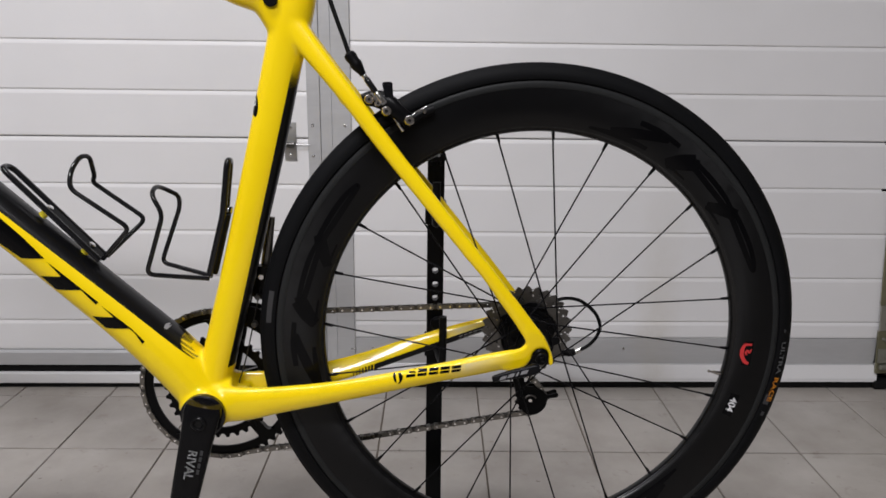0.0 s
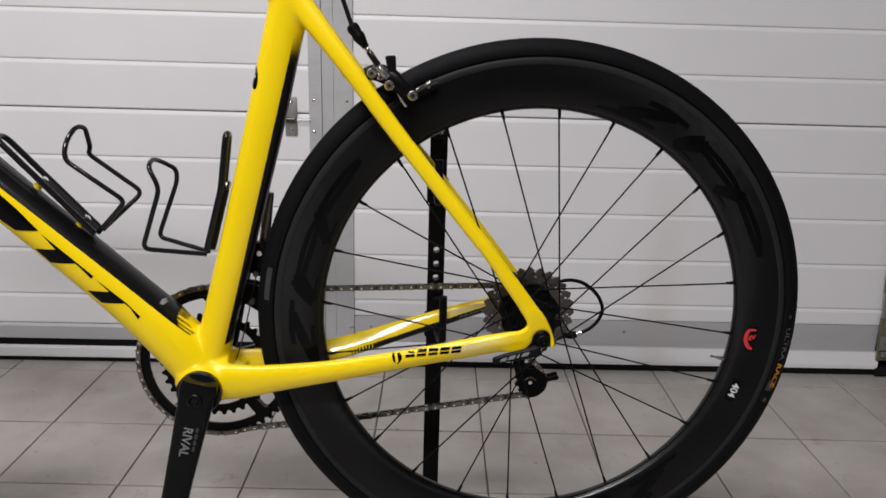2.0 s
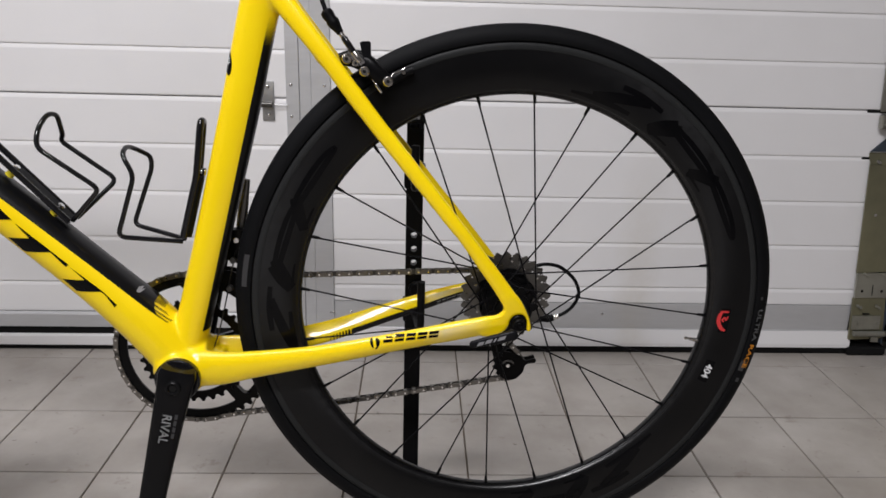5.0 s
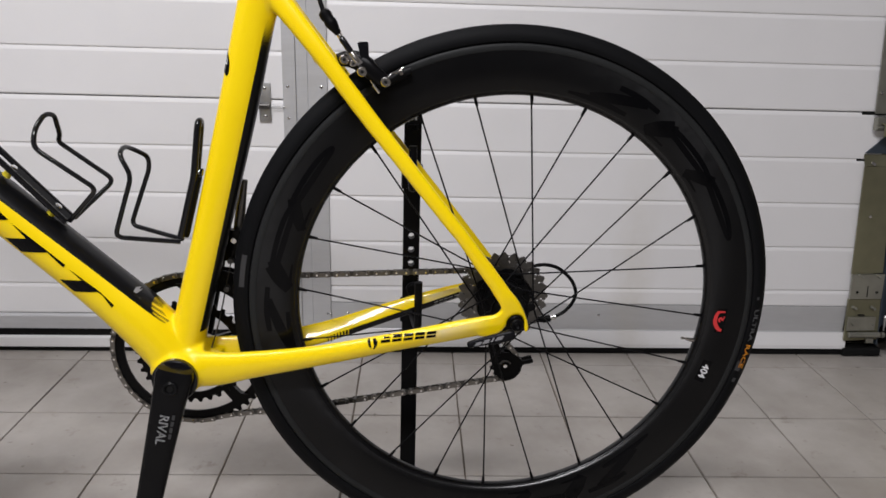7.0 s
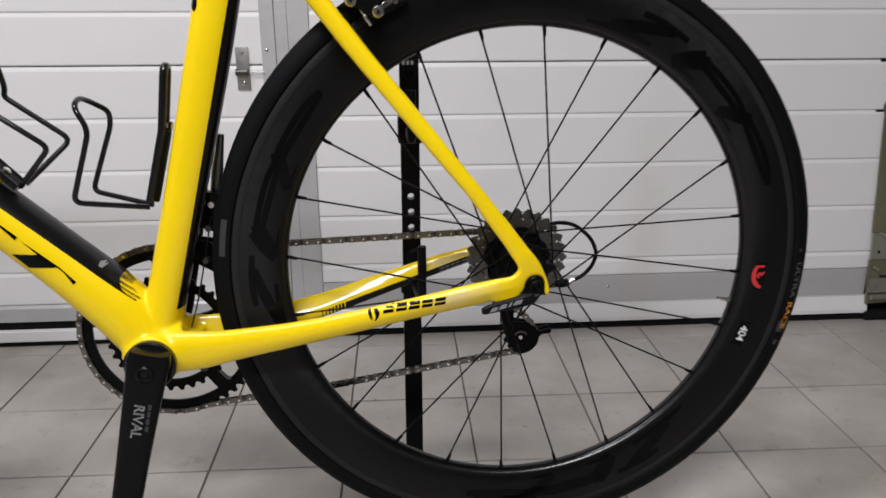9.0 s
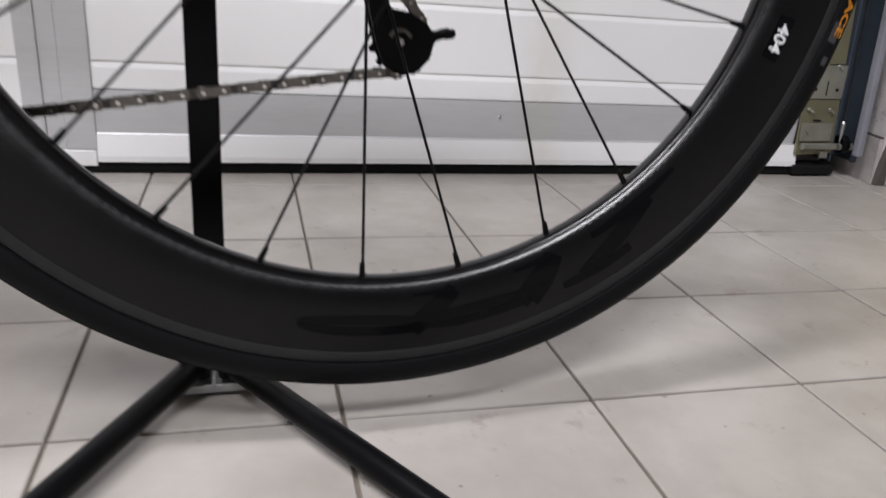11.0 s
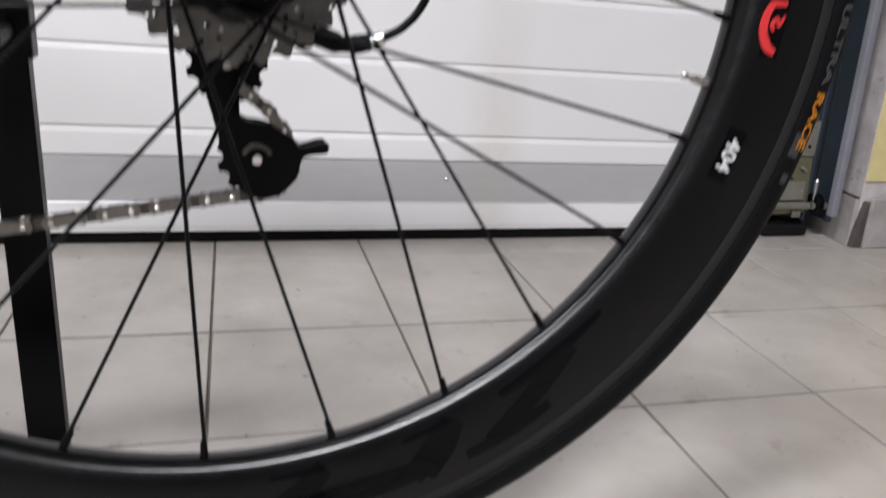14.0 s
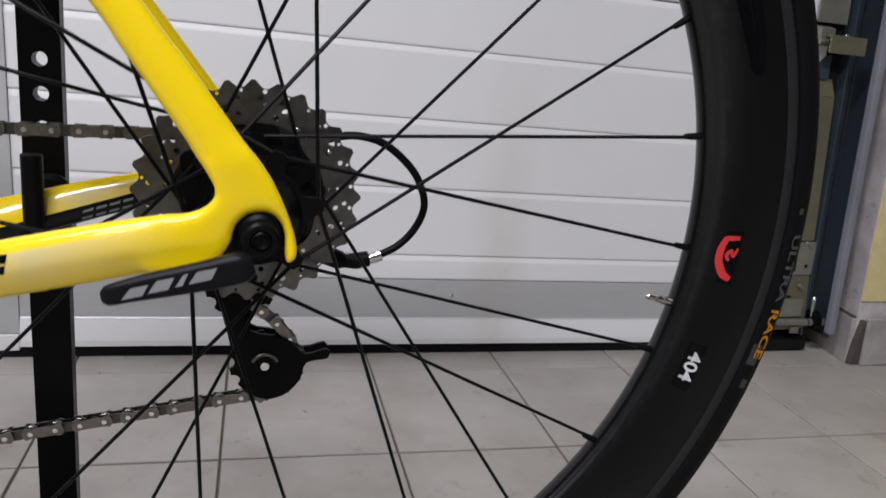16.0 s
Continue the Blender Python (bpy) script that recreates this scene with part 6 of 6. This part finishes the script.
        part("adjuster_rod", bm, mat, brake)
    for x0, z0, x1, z1, y in ((-0.1962, 0.2962, -0.1842, 0.2905, -0.0262), (-0.1890, 0.2965, -0.1790, 0.2860, -0.0318)):
        bm = bmesh.new()
        u = Vector((x1 - x0, 0, z1 - z0))
        k = Vector((-u.z, 0, u.x)).normalized() * 0.0032
        slab(bm, [(x0 + k.x, z0 + k.z), (x1 + k.x, z1 + k.z), (x1 - k.x, z1 - k.z), (x0 - k.x, z0 - k.z)], y, y + 0.002, bevel=0.0005)
        part("link_plate", bm, CHROME, brake, "silver link plate", smooth=False)


make_rear_brake()


def make_front_derailleur():
    bm = bmesh.new()
    tube(bm, [(-0.330, 0.018, 0.088, 0.012, 0.006), (-0.333, 0.028, 0.066, 0.014, 0.008), (-0.340, 0.034, 0.044, 0.013, 0.008)])
    fd = part("front_derailleur", bm, CRANK_BLACK, bicycle, "black front derailleur with a silver arm")
    bm = bmesh.new()
    tube(bm, [(-0.3175, 0.020, 0.1485, 0.0035, 0.003), (-0.3210, 0.022, 0.1300, 0.0045, 0.003), (-0.3250, 0.024, 0.1100, 0.006, 0.003), (-0.329, 0.026, 0.085, 0.006, 0.004)])
    part("cable_arm", bm, COG_STEEL, fd)
    for y in (0.037, 0.0535):
        bm = bmesh.new()
        o = [(BBX + r * math.cos(radians(w)), BBZ + r * math.sin(radians(w))) for r, w in ((0.098, 30), (0.098, 45), (0.098, 62), (0.098, 78), (0.115, 80), (0.120, 64), (0.120, 46), (0.114, 28))]
        slab(bm, o, y - 0.0009, y + 0.0009)
        part("cage_plate", bm, CRANK_BLACK, fd, smooth=False)
    for x, z, m in ((-0.3335, 0.074, CHROME), (-0.345, 0.012, DARK_STEEL), (-0.339, 0.048, DARK_STEEL)):
        bm = bmesh.new()
        cyl(bm, x, 0.016, 0.026, z, 0.0036, 12)
        part("derailleur_bolt", bm, m, fd)
    bm = bmesh.new()
    pipe(bm, [tuple(q) for q in smooth_line([(-0.322, 0.024, 0.118), (-0.338, 0.022, 0.05), (-0.356, 0.015, -0.03), (-0.37, 0.006, -0.075)], 5)], 0.0009, 6)
    part("inner_cable", bm, DARK_STEEL, fd)


make_front_derailleur()


# ---- the rear stand ----
def make_stand():
    PX, PY, W2, D2 = -0.1145, 0.1185, 0.0112, 0.0060
    stand = thing("bike_stand", "black steel rear wheel stand with hooks and spread legs", "bike stand", pose(PX, PY, 0))
    bm = bmesh.new()
    holes = [0.390, 0.4097, 0.4293]
    lo, hi = 0.3800, 0.4395
    box(bm, -W2, W2, -D2, D2, 0.022, lo)
    box(bm, -W2, W2, -D2, D2, hi, 0.66, 0.0)
    edges = [lo, 0.3998, 0.4195, hi]
    for z, z0, z1 in zip(holes, edges, edges[1:]):
        n = 24
        ring, sq = circle(0, z, 0.0042, n, math.pi / 4), []
        for k in range(n):
            w = math.pi / 4 + 2 * math.pi * k / n
            c, s = math.cos(w), math.sin(w)
            f = 1 / max(abs(c), abs(s))
            sq.append((c * f * W2, (z0 + z1) / 2 + s * f * (z1 - z0) / 2))
        slab(bm, sq, -D2, D2, ring)
    bmesh.ops.remove_doubles(bm, verts=bm.verts, dist=0.00005)
    bmesh.ops.recalc_face_normals(bm, faces=bm.faces)
    post = part("post", bm, BLACK_PAINT, stand, "square black steel post with holes", smooth=False)
    letters("BIKE", 0.0080, GREY_INK, "post_print", post, lambda u, v: (u, -D2 - 0.0004, 0.5770 + v))
    bm = bmesh.new()
    for k in range(3):
        box(bm, -0.008 + 0.005 * k, -0.005 + 0.005 * k, -D2 - 0.0005, -D2 - 0.0002, 0.5860, 0.5905)
    part("post_print", bm, GREY_INK, post, smooth=False)
    # hooks that reach forward and hold the far stays
    for z0, tip, y_tip, dx in ((HUB_Z + 0.135, 0.054, 0.036, -0.003), (HUB_Z - 0.056, 0.066, 0.047, 0.0075)):
        bm = bmesh.new()
        line = [(dx * 0.2, -D2 + 0.002, z0), (dx * 0.6, -0.045, z0 - 0.001), (dx, y_tip - PY, z0), (dx, y_tip - PY, z0 + tip)]
        pipe(bm, round_corners(line, 0.012, 5), 0.0052, 12)
        hook = part("hook", bm, PLASTIC, stand, "black rubber covered hook")
        bm = bmesh.new()
        box(bm, -W2 - 0.003, W2 + 0.003, -D2 - 0.003, D2 + 0.003, z0 - 0.016, z0 + 0.016, 0.002)
        part("sleeve", bm, BLACK_PAINT, hook, smooth=False)
    # round knob above the lower hook
    bm = bmesh.new()
    cyl(bm, 0.004, -D2 - 0.001, -D2 - 0.010, HUB_Z - 0.022, 0.011, 24, 0.003)
    part("knob", bm, PLASTIC, stand, "black clamping knob")
    # legs from the foot clamp
    for s in (-1, 1):
        bm = bmesh.new()
        a = Vector((s * 0.010, -0.052, 0.0215))
        d = Vector((s * 0.535, -0.845, -0.030)).normalized()
        pipe(bm, [a, a + d * 0.004, a + d * 0.30, a + d * 0.304], [0.0080, 0.0091, 0.0091, 0.0080], 20)
        leg = part("leg", bm, BLACK_PAINT, stand, "round black steel leg")
        bm = bmesh.new()
        pipe(bm, [a + d * 0.285, a + d * 0.29, a + d * 0.318, a + d * 0.322], [0.0092, 0.0104, 0.0104, 0.008], 18)
        part("rubber_foot", bm, SEAL_AND_SHADE, leg)
        bm = bmesh.new()
        box(bm, s * 0.0135 - 0.0105, s * 0.0135 + 0.0105, -0.062, -0.030, 0.012, 0.034, 0.002)
        part("leg_clamp", bm, BLACK_PAINT, stand, smooth=False)
    # bent metal strip under the clamps, with an upturned ear at each end and a tab between
    bm = bmesh.new()
    box(bm, -0.029, 0.029, -0.066, -0.030, 0.0035, 0.0050, 0.0004)
    box(bm, -0.029, 0.029, -0.0668, -0.0655, 0.0035, 0.0100, 0.0004)
    for x in (-0.029, 0.0, 0.029):
        box(bm, x - 0.0012, x + 0.0012, -0.0668, -0.056, 0.0040, 0.0165, 0.0005)
    part("bracket", bm, ALU, stand, "thin grey metal bracket under the leg clamps", smooth=False)
    bm = bmesh.new()
    box(bm, -0.020, 0.020, -0.034, 0.020, 0.008, 0.030, 0.002)
    part("foot_plate", bm, BLACK_PAINT, stand, smooth=False)
    bm = bmesh.new()
    box(bm, -0.0105, 0.0105, -0.016, 0.03, 0.0005, 0.010, 0.002)
    part("rear_foot", bm, BLACK_PAINT, stand, smooth=False)


make_stand()
frame_bm.free()
